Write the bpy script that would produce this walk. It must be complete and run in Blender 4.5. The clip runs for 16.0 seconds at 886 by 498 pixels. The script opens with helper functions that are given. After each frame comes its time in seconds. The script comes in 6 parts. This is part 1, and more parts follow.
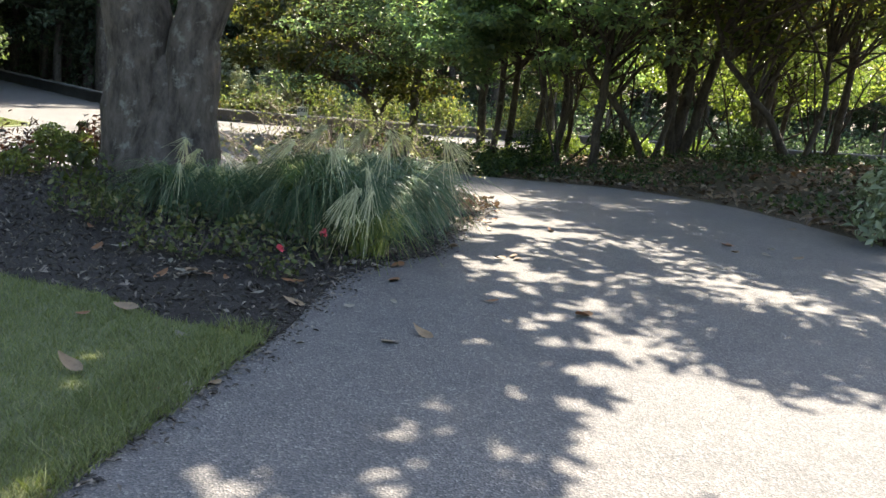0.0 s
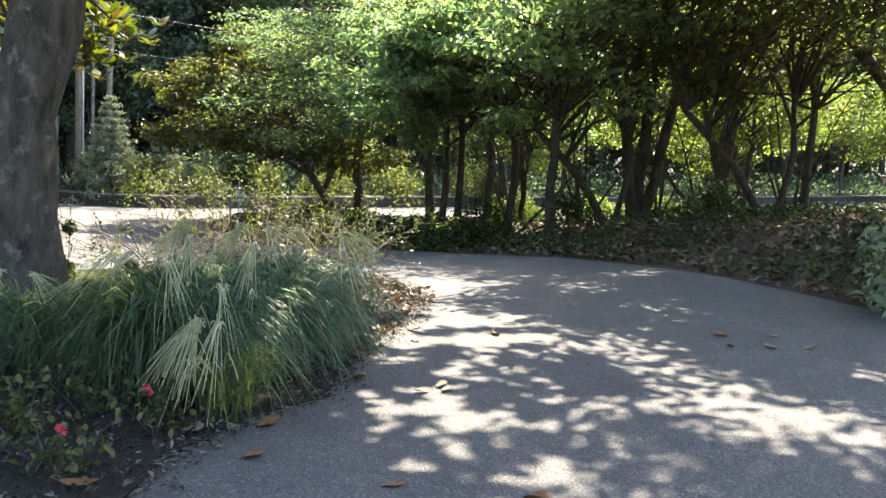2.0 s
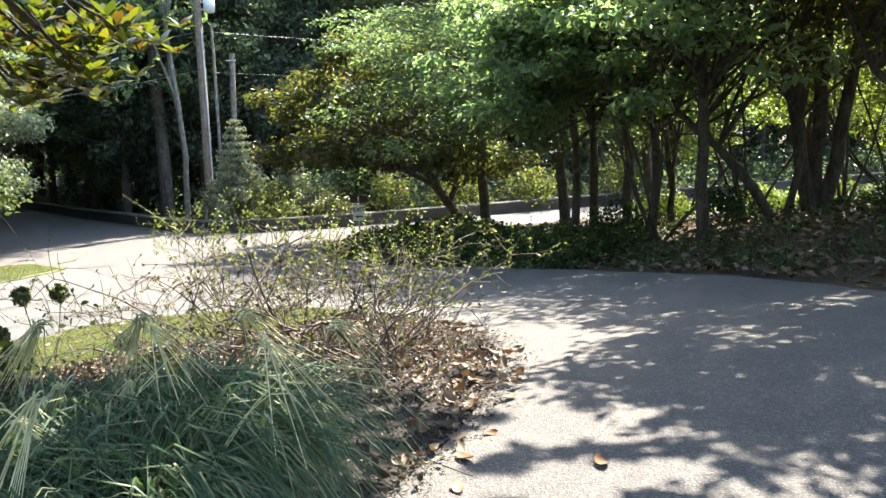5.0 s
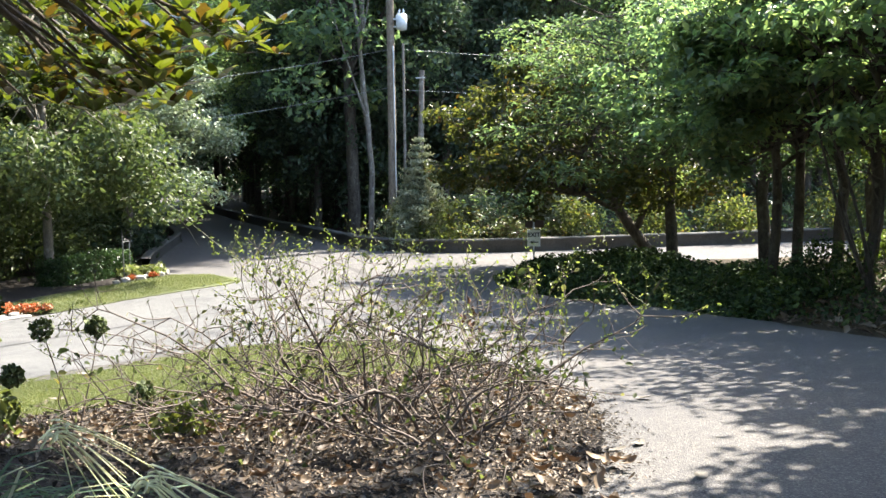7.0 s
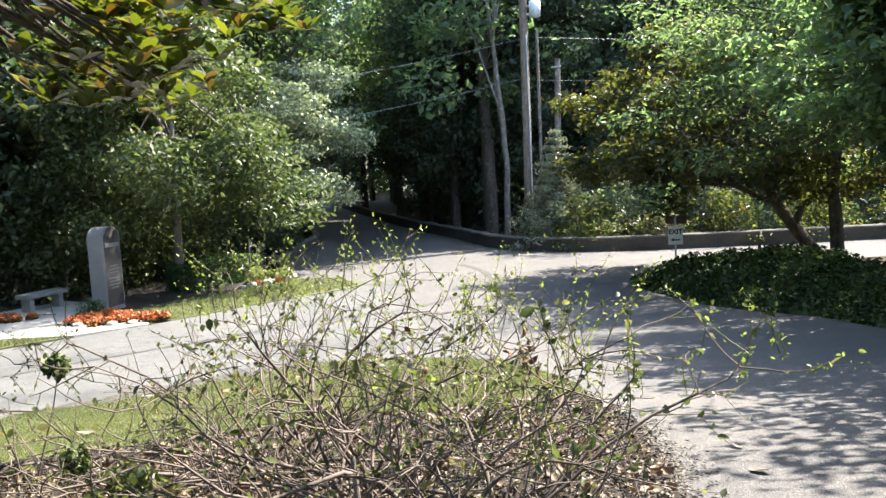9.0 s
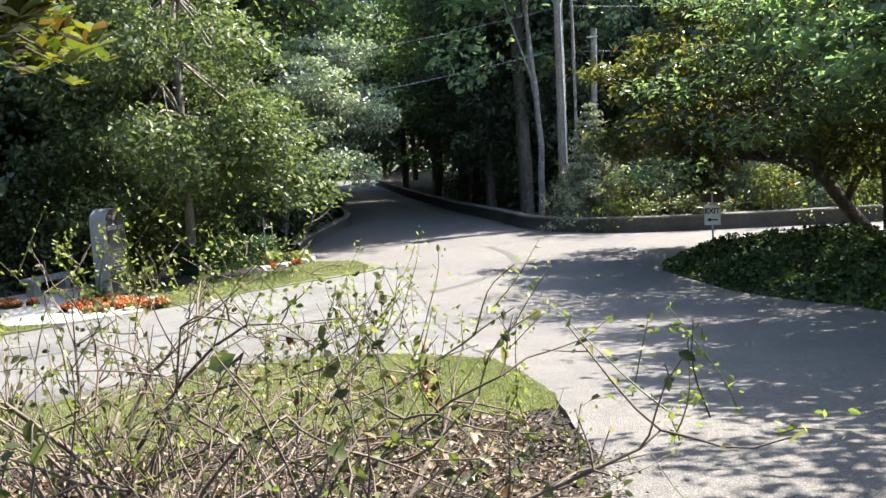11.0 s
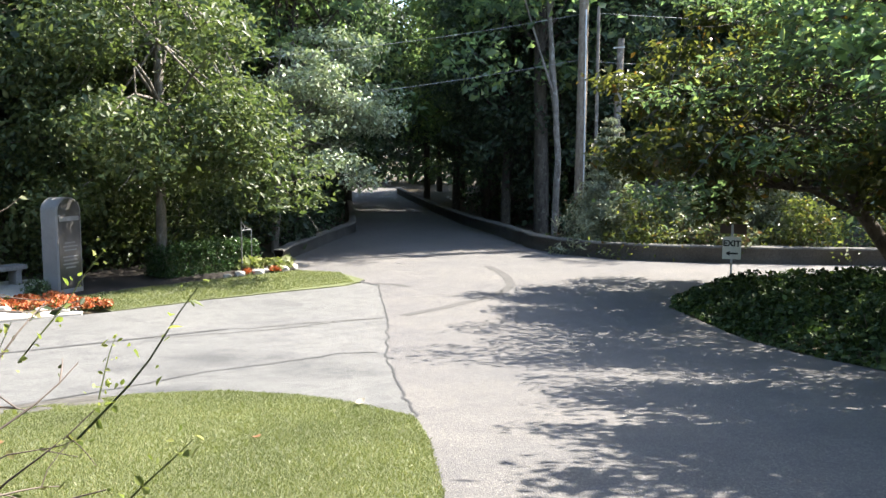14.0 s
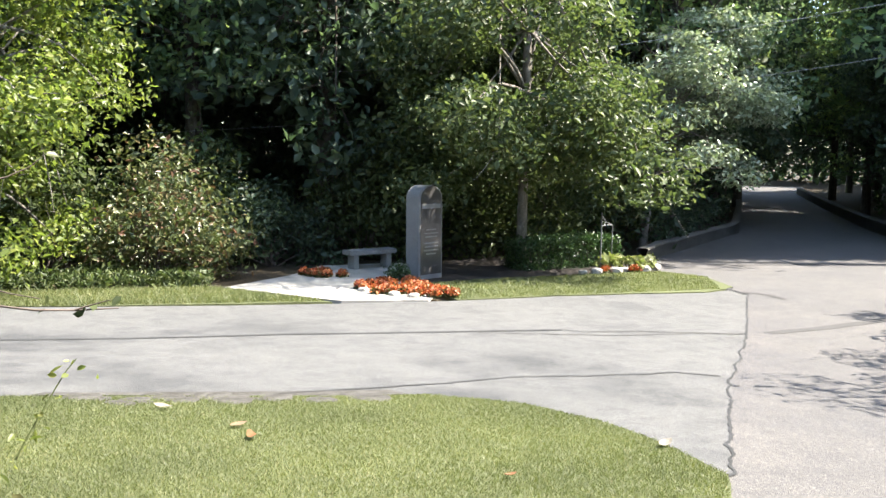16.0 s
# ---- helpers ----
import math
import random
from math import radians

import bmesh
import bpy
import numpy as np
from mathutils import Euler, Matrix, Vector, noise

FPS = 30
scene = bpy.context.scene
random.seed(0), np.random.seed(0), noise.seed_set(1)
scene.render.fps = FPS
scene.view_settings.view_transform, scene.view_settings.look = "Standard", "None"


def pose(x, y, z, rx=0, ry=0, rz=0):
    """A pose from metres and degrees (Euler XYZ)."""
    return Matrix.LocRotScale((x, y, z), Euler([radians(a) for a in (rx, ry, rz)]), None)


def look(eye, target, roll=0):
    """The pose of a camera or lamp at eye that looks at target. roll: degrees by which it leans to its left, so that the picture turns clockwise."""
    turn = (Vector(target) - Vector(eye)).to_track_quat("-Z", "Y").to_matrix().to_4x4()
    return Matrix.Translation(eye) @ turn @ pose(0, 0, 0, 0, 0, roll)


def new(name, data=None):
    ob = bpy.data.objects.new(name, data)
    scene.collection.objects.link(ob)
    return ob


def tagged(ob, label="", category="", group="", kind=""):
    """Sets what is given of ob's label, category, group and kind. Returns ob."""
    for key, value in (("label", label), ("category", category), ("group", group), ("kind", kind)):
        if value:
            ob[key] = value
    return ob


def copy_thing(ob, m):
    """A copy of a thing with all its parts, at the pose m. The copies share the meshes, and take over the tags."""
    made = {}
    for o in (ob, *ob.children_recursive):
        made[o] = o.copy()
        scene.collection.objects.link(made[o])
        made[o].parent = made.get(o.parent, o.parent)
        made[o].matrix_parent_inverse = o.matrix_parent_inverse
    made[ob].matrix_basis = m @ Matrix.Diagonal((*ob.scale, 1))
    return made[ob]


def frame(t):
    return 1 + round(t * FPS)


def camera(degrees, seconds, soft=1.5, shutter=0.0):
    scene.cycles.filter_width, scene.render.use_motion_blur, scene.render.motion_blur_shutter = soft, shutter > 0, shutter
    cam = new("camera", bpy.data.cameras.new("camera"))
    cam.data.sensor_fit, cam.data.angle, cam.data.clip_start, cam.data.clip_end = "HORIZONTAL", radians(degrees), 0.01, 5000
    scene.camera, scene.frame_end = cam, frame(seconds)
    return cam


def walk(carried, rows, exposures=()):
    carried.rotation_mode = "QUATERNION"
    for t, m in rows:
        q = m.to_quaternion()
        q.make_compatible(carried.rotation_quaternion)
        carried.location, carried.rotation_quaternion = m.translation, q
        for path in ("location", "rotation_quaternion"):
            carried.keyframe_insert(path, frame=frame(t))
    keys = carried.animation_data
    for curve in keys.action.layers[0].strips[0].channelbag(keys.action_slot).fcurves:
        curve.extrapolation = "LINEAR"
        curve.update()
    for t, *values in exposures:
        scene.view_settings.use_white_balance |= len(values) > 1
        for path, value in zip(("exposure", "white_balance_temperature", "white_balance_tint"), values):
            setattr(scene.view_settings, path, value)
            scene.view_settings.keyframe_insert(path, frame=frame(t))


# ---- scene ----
EXPOSURE = 2.5
cam = camera(54.3, 16.0, soft=1.5)
# seconds, eye x y z, tilt, roll, yaw
PATH = [
    (0.0, 0.020, -0.033, 1.493, 77.55, -6.74, 1.53),
    (0.5, 0.051, 0.444, 1.517, 79.75, -5.40, -0.99),
    (1.0, 0.178, 0.907, 1.507, 80.58, -2.16, -0.92),
    (1.5, 0.286, 1.324, 1.505, 80.82, -3.69, 2.08),
    (2.0, 0.400, 1.875, 1.496, 82.19, -3.10, -1.40),
    (2.5, 0.491, 2.352, 1.491, 80.57, 0.62, 2.46),
    (3.0, 0.504, 2.801, 1.490, 81.99, -1.28, 13.46),
    (3.5, 0.619, 3.243, 1.498, 79.82, 2.39, 7.82),
    (4.0, 0.742, 3.681, 1.525, 81.44, 2.19, 7.95),
    (6.5, 1.204, 6.008, 1.428, 82.63, 2.52, 11.82),
    (7.0, 1.284, 6.447, 1.430, 83.86, 0.83, 21.89),
    (7.5, 1.309, 6.871, 1.411, 84.21, 0.54, 22.88),
    (8.0, 1.338, 7.332, 1.393, 84.11, 2.49, 23.02),
    (8.5, 1.323, 7.766, 1.383, 84.20, 2.18, 29.58),
    (11.0, 1.303, 9.771, 1.221, 82.78, 3.37, 35.58),
    (11.5, 1.140, 10.105, 1.197, 82.01, 2.66, 37.79),
    (12.0, 1.042, 10.437, 1.195, 83.41, 3.62, 38.68),
    (12.5, 1.017, 10.887, 1.154, 88.22, 4.11, 38.91),
    (13.0, 0.908, 11.324, 1.079, 87.44, 3.46, 37.55),
    (13.5, 0.845, 11.719, 1.063, 87.02, 3.03, 37.33),
    (14.0, 0.854, 12.105, 1.018, 83.73, -0.13, 38.08),
    (14.5, 0.757, 12.488, 0.982, 82.29, -0.42, 37.67),
    (15.0, 0.695, 12.862, 0.983, 85.62, 2.87, 49.52),
    (15.5, 0.520, 13.213, 0.941, 81.99, 0.30, 63.28),
    (16.0, 0.246, 13.577, 0.878, 83.38, -0.51, 63.80),
]
walk(cam, [(t, pose(x, y, z, rx, ry, rz)) for t, x, y, z, rx, ry, rz in PATH], exposures=[(0.0, EXPOSURE + 0.33, 7300, 10), (1.0, EXPOSURE + 0.5, 7300, 10), (4.2, EXPOSURE + 0.48, 7200, 10), (7.0, EXPOSURE + 0.2, 6800, 10), (9.0, EXPOSURE + 0.18, 6800, 10), (16.0, EXPOSURE + 0.1, 6700, 10)])

# ---------------------------------------------------------------- light
SUN_AZ = math.atan2(0.435, 0.9)          # from +y towards +x
SUN_EL = radians(54)
world = bpy.data.worlds.new("world")
scene.world = world
world.use_nodes = True
wn = world.node_tree.nodes
sky = wn.new("ShaderNodeTexSky")
sky.sky_type = "NISHITA"
sky.sun_disc = False
sky.sun_elevation, sky.sun_rotation = SUN_EL, SUN_AZ
wn["Background"].inputs["Strength"].default_value = 0.14
world.node_tree.links.new(sky.outputs["Color"], wn["Background"].inputs["Color"])
sun_data = bpy.data.lights.new("sun", "SUN")
sun_data.energy, sun_data.angle, sun_data.color = 4.4, radians(0.53), (1.0, 0.95, 0.86)
sun_dir = Vector((math.sin(SUN_AZ) * math.cos(SUN_EL), math.cos(SUN_AZ) * math.cos(SUN_EL), math.sin(SUN_EL)))
sun = new("sun", sun_data)
sun.matrix_world = look(sun_dir * 60, (0, 0, 0))

rng = np.random.default_rng(7)
LEAF_TONE = 1.8


# ---------------------------------------------------------------- materials
def material(name):
    m = bpy.data.materials.new(name)
    m.use_nodes = True
    return m, m.node_tree.nodes, m.node_tree.links, m.node_tree.nodes["Principled BSDF"]


def ramp(nodes, links, source, stops):
    r = nodes.new("ShaderNodeValToRGB")
    while len(r.color_ramp.elements) < len(stops):
        r.color_ramp.elements.new(0.5)
    for e, (at, colour) in zip(r.color_ramp.elements, stops):
        e.position, e.color = at, (*colour, 1)
    links.new(source, r.inputs["Fac"])
    return r.outputs["Color"]


def noise_at(nodes, links, scale, detail=4, rough=0.6, coords="Object"):
    tc = nodes.new("ShaderNodeTexCoord")
    n = nodes.new("ShaderNodeTexNoise")
    n.inputs["Scale"].default_value, n.inputs["Detail"].default_value, n.inputs["Roughness"].default_value = scale, detail, rough
    links.new(tc.outputs[coords], n.inputs["Vector"])
    return n.outputs["Fac"]


def blend(nodes, links, kind, fac, a, b):
    x = nodes.new("ShaderNodeMix")
    x.data_type, x.blend_type = "RGBA", kind
    if isinstance(fac, (int, float)):
        x.inputs["Factor"].default_value = fac
    else:
        links.new(fac, x.inputs["Factor"])
    for socket, v in ((x.inputs["A"], a), (x.inputs["B"], b)):
        if isinstance(v, tuple):
            socket.default_value = (*v, 1)
        else:
            links.new(v, socket)
    return x.outputs["Result"]


def bump(nodes, links, bsdf, height, strength, distance):
    b = nodes.new("ShaderNodeBump")
    b.inputs["Strength"].default_value, b.inputs["Distance"].default_value = strength, distance
    links.new(height, b.inputs["Height"])
    links.new(b.outputs["Normal"], bsdf.inputs["Normal"])


def rough_surface(name, stops, big=0.6, fine=60.0, rough=0.9, depth=0.01, strength=0.6, blotch=None, spec=0.3):
    """Grain over broad stains, with fine relief."""
    m, n, l, b = material(name)
    grain = noise_at(n, l, fine, 3, 0.7)
    broad = noise_at(n, l, big, 5, 0.65)
    col = ramp(n, l, grain, stops)
    tone = ramp(n, l, broad, blotch or [(0.3, (0.78, 0.78, 0.78)), (0.7, (1.1, 1.1, 1.1))])
    l.new(blend(n, l, "MULTIPLY", 1.0, col, tone), b.inputs["Base Color"])
    b.inputs["Roughness"].default_value = rough
    b.inputs["Specular IOR Level"].default_value = spec
    bump(n, l, b, grain, strength, depth)
    return m


def leaf_material(name, stops, translucent=0.45, rough=0.4, glow=None, spec=0.36):
    """A leaf: coloured leaf by leaf, waxy above, letting light through."""
    m, n, l, b = material(name)
    stops = [(at, tuple(min(0.9, c * LEAF_TONE) for c in colour)) for at, colour in stops]
    geo = n.new("ShaderNodeNewGeometry")
    col = ramp(n, l, geo.outputs["Random Per Island"], stops)
    patch = noise_at(n, l, 0.7, 3, 0.6)
    tone = ramp(n, l, patch, [(0.3, (0.75, 0.78, 0.75)), (0.7, (1.15, 1.12, 1.05))])
    col = blend(n, l, "MULTIPLY", 1.0, col, tone)
    l.new(col, b.inputs["Base Color"])
    b.inputs["Roughness"].default_value = rough
    b.inputs["Specular IOR Level"].default_value = spec
    t = n.new("ShaderNodeBsdfTranslucent")
    warm = blend(n, l, "MULTIPLY", 1.0, col, glow or (1.1, 1.22, 0.72))
    l.new(warm, t.inputs["Color"])
    mix = n.new("ShaderNodeMixShader")
    mix.inputs["Fac"].default_value = translucent
    l.new(b.outputs["BSDF"], mix.inputs[1])
    l.new(t.outputs["BSDF"], mix.inputs[2])
    l.new(mix.outputs["Shader"], n["Material Output"].inputs["Surface"])
    return m


def plain(name, colour, rough=0.6, metal=0.0, vary=0.15, scale=8.0):
    m, n, l, b = material(name)
    v = noise_at(n, l, scale, 5, 0.65)
    lo = tuple(c * (1 - vary) for c in colour)
    hi = tuple(min(1, c * (1 + vary)) for c in colour)
    l.new(ramp(n, l, v, [(0.3, lo), (0.7, hi)]), b.inputs["Base Color"])
    b.inputs["Roughness"].default_value, b.inputs["Metallic"].default_value = rough, metal
    bump(n, l, b, v, 0.15, 0.005)
    return m


def bark_material(name, dark, light, lichen, scale=9.0):
    m, n, l, b = material(name)
    tc = n.new("ShaderNodeTexCoord")
    mp = n.new("ShaderNodeMapping")
    mp.inputs["Scale"].default_value = (1, 1, 0.35)
    l.new(tc.outputs["Object"], mp.inputs["Vector"])
    n1 = n.new("ShaderNodeTexNoise")
    n1.inputs["Scale"].default_value, n1.inputs["Detail"].default_value, n1.inputs["Roughness"].default_value = scale, 8, 0.7
    l.new(mp.outputs["Vector"], n1.inputs["Vector"])
    col = ramp(n, l, n1.outputs["Fac"], [(0.32, dark), (0.62, light)])
    spots = noise_at(n, l, 5.5, 6, 0.7)
    mask = ramp(n, l, spots, [(0.56, (0, 0, 0)), (0.66, (1, 1, 1))])
    l.new(blend(n, l, "MIX", mask, col, lichen), b.inputs["Base Color"])
    b.inputs["Roughness"].default_value = 0.92
    b.inputs["Specular IOR Level"].default_value = 0.2
    bump(n, l, b, n1.outputs["Fac"], 0.9, 0.045)
    return m


def paving(name, stops, big, blotch, patches):
    """Worn asphalt: stones of two sizes, broad stains and darker patches."""
    m, n, l, b = material(name)
    tc = n.new("ShaderNodeTexCoord")
    v = n.new("ShaderNodeTexVoronoi")
    v.inputs["Scale"].default_value = 105
    l.new(tc.outputs["Object"], v.inputs["Vector"])
    sep = n.new("ShaderNodeSeparateColor")
    l.new(v.outputs["Color"], sep.inputs["Color"])
    stone = ramp(n, l, sep.outputs["Red"], stops)
    fine = noise_at(n, l, 210, 2, 0.7)
    col = blend(n, l, "MULTIPLY", 0.8, stone, ramp(n, l, fine, [(0.3, (0.55, 0.55, 0.55)), (0.7, (1.4, 1.4, 1.4))]))
    col = blend(n, l, "MULTIPLY", 1.0, col, ramp(n, l, noise_at(n, l, big, 6, 0.62), blotch))
    col = blend(n, l, "MULTIPLY", 1.0, col, ramp(n, l, noise_at(n, l, 2.7, 5, 0.7), patches))
    l.new(col, b.inputs["Base Color"])
    b.inputs["Roughness"].default_value = 0.82
    b.inputs["Specular IOR Level"].default_value = 0.35
    bump(n, l, b, v.outputs["Distance"], 0.9, 0.007)
    return m


asphalt = paving("drive_asphalt", [(0.0, (0.0595, 0.0588, 0.0609)), (0.45, (0.0854, 0.0826, 0.0819)), (0.85, (0.112, 0.106, 0.101)), (1.0, (0.182, 0.171, 0.161))], 0.45,
                 [(0.3, (0.84, 0.85, 0.88)), (0.7, (1.1, 1.08, 1.05))], [(0.35, (0.86, 0.86, 0.87)), (0.6, (1.04, 1.03, 1.02))])
branch_asphalt = paving("branch_asphalt", [(0.0, (0.0684, 0.0684, 0.0691)), (0.5, (0.0893, 0.0886, 0.0878)), (1.0, (0.126, 0.124, 0.121))], 0.32,
                        [(0.34, (0.55, 0.56, 0.58)), (0.47, (0.96, 0.96, 0.96)), (0.75, (1.12, 1.11, 1.09))], [(0.32, (0.72, 0.73, 0.74)), (0.55, (1.04, 1.04, 1.03))])
tar = rough_surface("tar", [(0.3, (0.02, 0.02, 0.022)), (0.7, (0.05, 0.05, 0.05))], 2, 60, 0.7)
skid = rough_surface("tyre_mark", [(0.3, (0.039, 0.0377, 0.0377)), (0.7, (0.078, 0.0748, 0.0715))], 2, 80, 0.85)
mulch = rough_surface("mulch_soil", [(0.3, (0.009, 0.0075, 0.00675)), (0.55, (0.0263, 0.021, 0.018)), (0.75, (0.0638, 0.0525, 0.0435))], 1.2, 45, 0.95, 0.03, 0.9)
soil = rough_surface("forest_floor", [(0.3, (0.018, 0.015, 0.009)), (0.55, (0.05, 0.038, 0.022)), (0.75, (0.12, 0.085, 0.045))], 0.5, 22, 0.95, 0.03, 0.9)
turf = rough_surface("turf", [(0.3, (0.0525, 0.0638, 0.0263)), (0.55, (0.0975, 0.109, 0.0488)), (0.75, (0.143, 0.15, 0.075))], 0.7, 70, 0.95, 0.02, 0.8)
concrete = rough_surface("pale_concrete", [(0.3, (0.27, 0.255, 0.225)), (0.7, (0.352, 0.338, 0.307))], 1.5, 40, 0.85, 0.003, 0.3)
old_concrete = rough_surface("weathered_concrete", [(0.3, (0.0595, 0.0561, 0.051)), (0.7, (0.136, 0.129, 0.115))], 1.8, 28, 0.9, 0.01, 0.5)
bench_stone = rough_surface("bench_stone", [(0.3, (0.16, 0.156, 0.148)), (0.7, (0.288, 0.28, 0.264))], 3, 50, 0.85, 0.006, 0.4)
granite = rough_surface("granite", [(0.3, (0.128, 0.128, 0.132)), (0.7, (0.256, 0.252, 0.248))], 2.2, 120, 0.4, 0.002, 0.3)
strip_concrete = rough_surface("strip_concrete", [(0.3, (0.045, 0.0425, 0.039)), (0.7, (0.1, 0.095, 0.086))], 4, 40, 0.9, 0.01, 0.7, [(0.35, (0.5, 0.48, 0.45)), (0.65, (1.1, 1.1, 1.1))])
granite_polished = rough_surface("granite_polished", [(0.3, (0.035, 0.033, 0.033)), (0.7, (0.085, 0.08, 0.078))], 2.2, 120, 0.12, 0.001, 0.15, spec=0.6)
magnolia_bark = bark_material("magnolia_bark", (0.03, 0.024, 0.019), (0.125, 0.104, 0.085), (0.19, 0.18, 0.15))
dark_bark = bark_material("dark_bark", (0.025, 0.02, 0.016), (0.09, 0.075, 0.06), (0.12, 0.115, 0.09))
grey_bark = bark_material("grey_bark", (0.07, 0.06, 0.05), (0.2, 0.18, 0.155), (0.27, 0.26, 0.23))
pole_wood = bark_material("pole_wood", (0.10, 0.075, 0.055), (0.22, 0.18, 0.14), (0.24, 0.21, 0.17), 14)
twig_bark = plain("twig_bark", (0.085, 0.065, 0.054), 0.8, 0, 0.65, 5)
wire_metal = plain("wire", (0.16, 0.165, 0.17), 0.45, 0.3)
zinc = plain("galvanised_steel", (0.5, 0.52, 0.54), 0.45, 0.6)
tank_paint = plain("transformer_paint", (0.55, 0.58, 0.6), 0.45)
black_paint = plain("black_paint", (0.02, 0.02, 0.02), 0.5)
sign_white = plain("sign_white", (0.72, 0.7, 0.64), 0.5, 0, 0.06)
sign_brown = plain("sign_brown", (0.06, 0.035, 0.025), 0.7)
sign_black = plain("sign_black", (0.015, 0.015, 0.015), 0.5)

leaf_magnolia = leaf_material("magnolia_leaf", [(0.0, (0.0221, 0.034, 0.0102)), (0.5, (0.0425, 0.0561, 0.0136)), (0.74, (0.0697, 0.0748, 0.017)), (0.8, (0.0425, 0.0281, 0.0127)), (1.0, (0.0306, 0.0204, 0.0102))], 0.42, 0.22, (1.4, 1.36, 0.38))
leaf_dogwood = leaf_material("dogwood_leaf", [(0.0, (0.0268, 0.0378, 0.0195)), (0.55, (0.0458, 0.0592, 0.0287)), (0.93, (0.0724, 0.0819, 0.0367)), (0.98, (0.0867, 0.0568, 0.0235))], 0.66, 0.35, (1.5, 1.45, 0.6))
# dogwood_leaf darkened and a little warmer: shade put into this crown's colour
leaf_dogwood_shaded = leaf_material("shaded_dogwood_leaf", [(0.0, (0.0162, 0.0218, 0.0107)), (0.55, (0.0277, 0.0341, 0.0157)), (0.93, (0.0439, 0.0473, 0.0201)), (0.98, (0.0525, 0.0328, 0.0129))], 0.66, 0.35, (1.5, 1.45, 0.6))
# hemlock_leaf greens at about 0.6: shade put into the island hemlocks' colour
leaf_hemlock_shaded = leaf_material("shaded_hemlock_leaf", [(0.0, (0.0326, 0.0512, 0.0357)), (0.6, (0.0478, 0.07, 0.0462)), (1.0, (0.0782, 0.0952, 0.0492))], 0.68, 0.4, (1.3, 1.4, 0.75))
leaf_poplar = leaf_material("poplar_leaf", [(0.0, (0.0274, 0.0403, 0.0178)), (0.5, (0.0445, 0.0592, 0.0257)), (0.95, (0.068, 0.079, 0.0357))], 0.45, 0.42, None, 0.28)
leaf_pale = leaf_material("pale_leaf", [(0.0, (0.0655, 0.0889, 0.0561)), (0.5, (0.122, 0.145, 0.0981)), (1.0, (0.187, 0.206, 0.15))], 0.3, 0.3, (1.1, 1.2, 0.8))
leaf_forest = leaf_material("forest_leaf", [(0.0, (0.0209, 0.0353, 0.0258)), (0.5, (0.0371, 0.0549, 0.0396)), (0.95, (0.0579, 0.078, 0.0518))], 0.5, 0.46, None, 0.3)
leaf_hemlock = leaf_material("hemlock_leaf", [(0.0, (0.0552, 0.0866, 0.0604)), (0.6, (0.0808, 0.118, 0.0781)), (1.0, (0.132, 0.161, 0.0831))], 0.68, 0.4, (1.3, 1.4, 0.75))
leaf_yellow = leaf_material("sunlit_shrub_leaf", [(0.0, (0.051, 0.0723, 0.0187)), (0.6, (0.0808, 0.102, 0.0255)), (1.0, (0.128, 0.14, 0.0382))], 0.55, 0.4)
leaf_shrub = leaf_material("shrub_leaf", [(0.0, (0.0348, 0.0474, 0.0209)), (0.5, (0.0592, 0.0697, 0.0314)), (0.82, (0.0836, 0.0802, 0.0383)), (0.94, (0.0767, 0.0418, 0.0279))], 0.35, 0.35)
leaf_ivy = leaf_material("ground_cover_leaf", [(0.0, (0.0112, 0.0208, 0.0088)), (0.6, (0.0208, 0.036, 0.0144)), (0.97, (0.048, 0.068, 0.0208))], 0.25, 0.55, None, 0.2)
leaf_hedge = leaf_material("hedge_leaf", [(0.0, (0.012, 0.027, 0.0108)), (0.6, (0.021, 0.042, 0.0168)), (1.0, (0.042, 0.066, 0.024))], 0.3, 0.3)
leaf_spruce = leaf_material("spruce_needles", [(0.0, (0.085, 0.106, 0.0723)), (0.6, (0.145, 0.162, 0.111)), (1.0, (0.221, 0.212, 0.145))], 0.25, 0.5, (1.1, 1.1, 0.8))
leaf_nandina = leaf_material("nandina_leaf", [(0.0, (0.02, 0.013, 0.011)), (0.5, (0.034, 0.026, 0.015)), (1.0, (0.055, 0.024, 0.018))], 0.2, 0.35, (1.5, 0.9, 0.6))
leaf_rose = leaf_material("rose_leaf", [(0.0, (0.0216, 0.0302, 0.013)), (0.6, (0.054, 0.0648, 0.0252)), (1.0, (0.122, 0.108, 0.0576))], 0.5, 0.4)
leaf_shoot = leaf_material("new_shoot_leaf", [(0.0, (0.06, 0.076, 0.022)), (0.6, (0.095, 0.112, 0.034)), (1.0, (0.16, 0.165, 0.065))], 0.55, 0.4)
leaf_dried_head = leaf_material("dried_head", [(0.0, (0.02, 0.028, 0.011)), (0.6, (0.042, 0.055, 0.02)), (1.0, (0.075, 0.09, 0.035))], 0.2, 0.6)
leaf_dry = leaf_material("dry_leaf", [(0.0, (0.0307, 0.0203, 0.0135)), (0.35, (0.0615, 0.043, 0.0282)), (0.7, (0.0766, 0.0565, 0.0393)), (1.0, (0.117, 0.0926, 0.0676))], 0.15, 0.55, (1.2, 0.9, 0.6))
leaf_hosta = leaf_material("hosta_leaf", [(0.0, (0.054, 0.072, 0.0225)), (0.6, (0.104, 0.112, 0.045)), (1.0, (0.189, 0.189, 0.112))], 0.35, 0.4)
petal_red = leaf_material("red_petal", [(0.0, (0.145, 0.0255, 0.0102)), (0.45, (0.221, 0.0595, 0.0187)), (0.75, (0.255, 0.106, 0.0467)), (1.0, (0.0765, 0.0638, 0.0255))], 0.3, 0.5, (1.3, 0.8, 0.5))
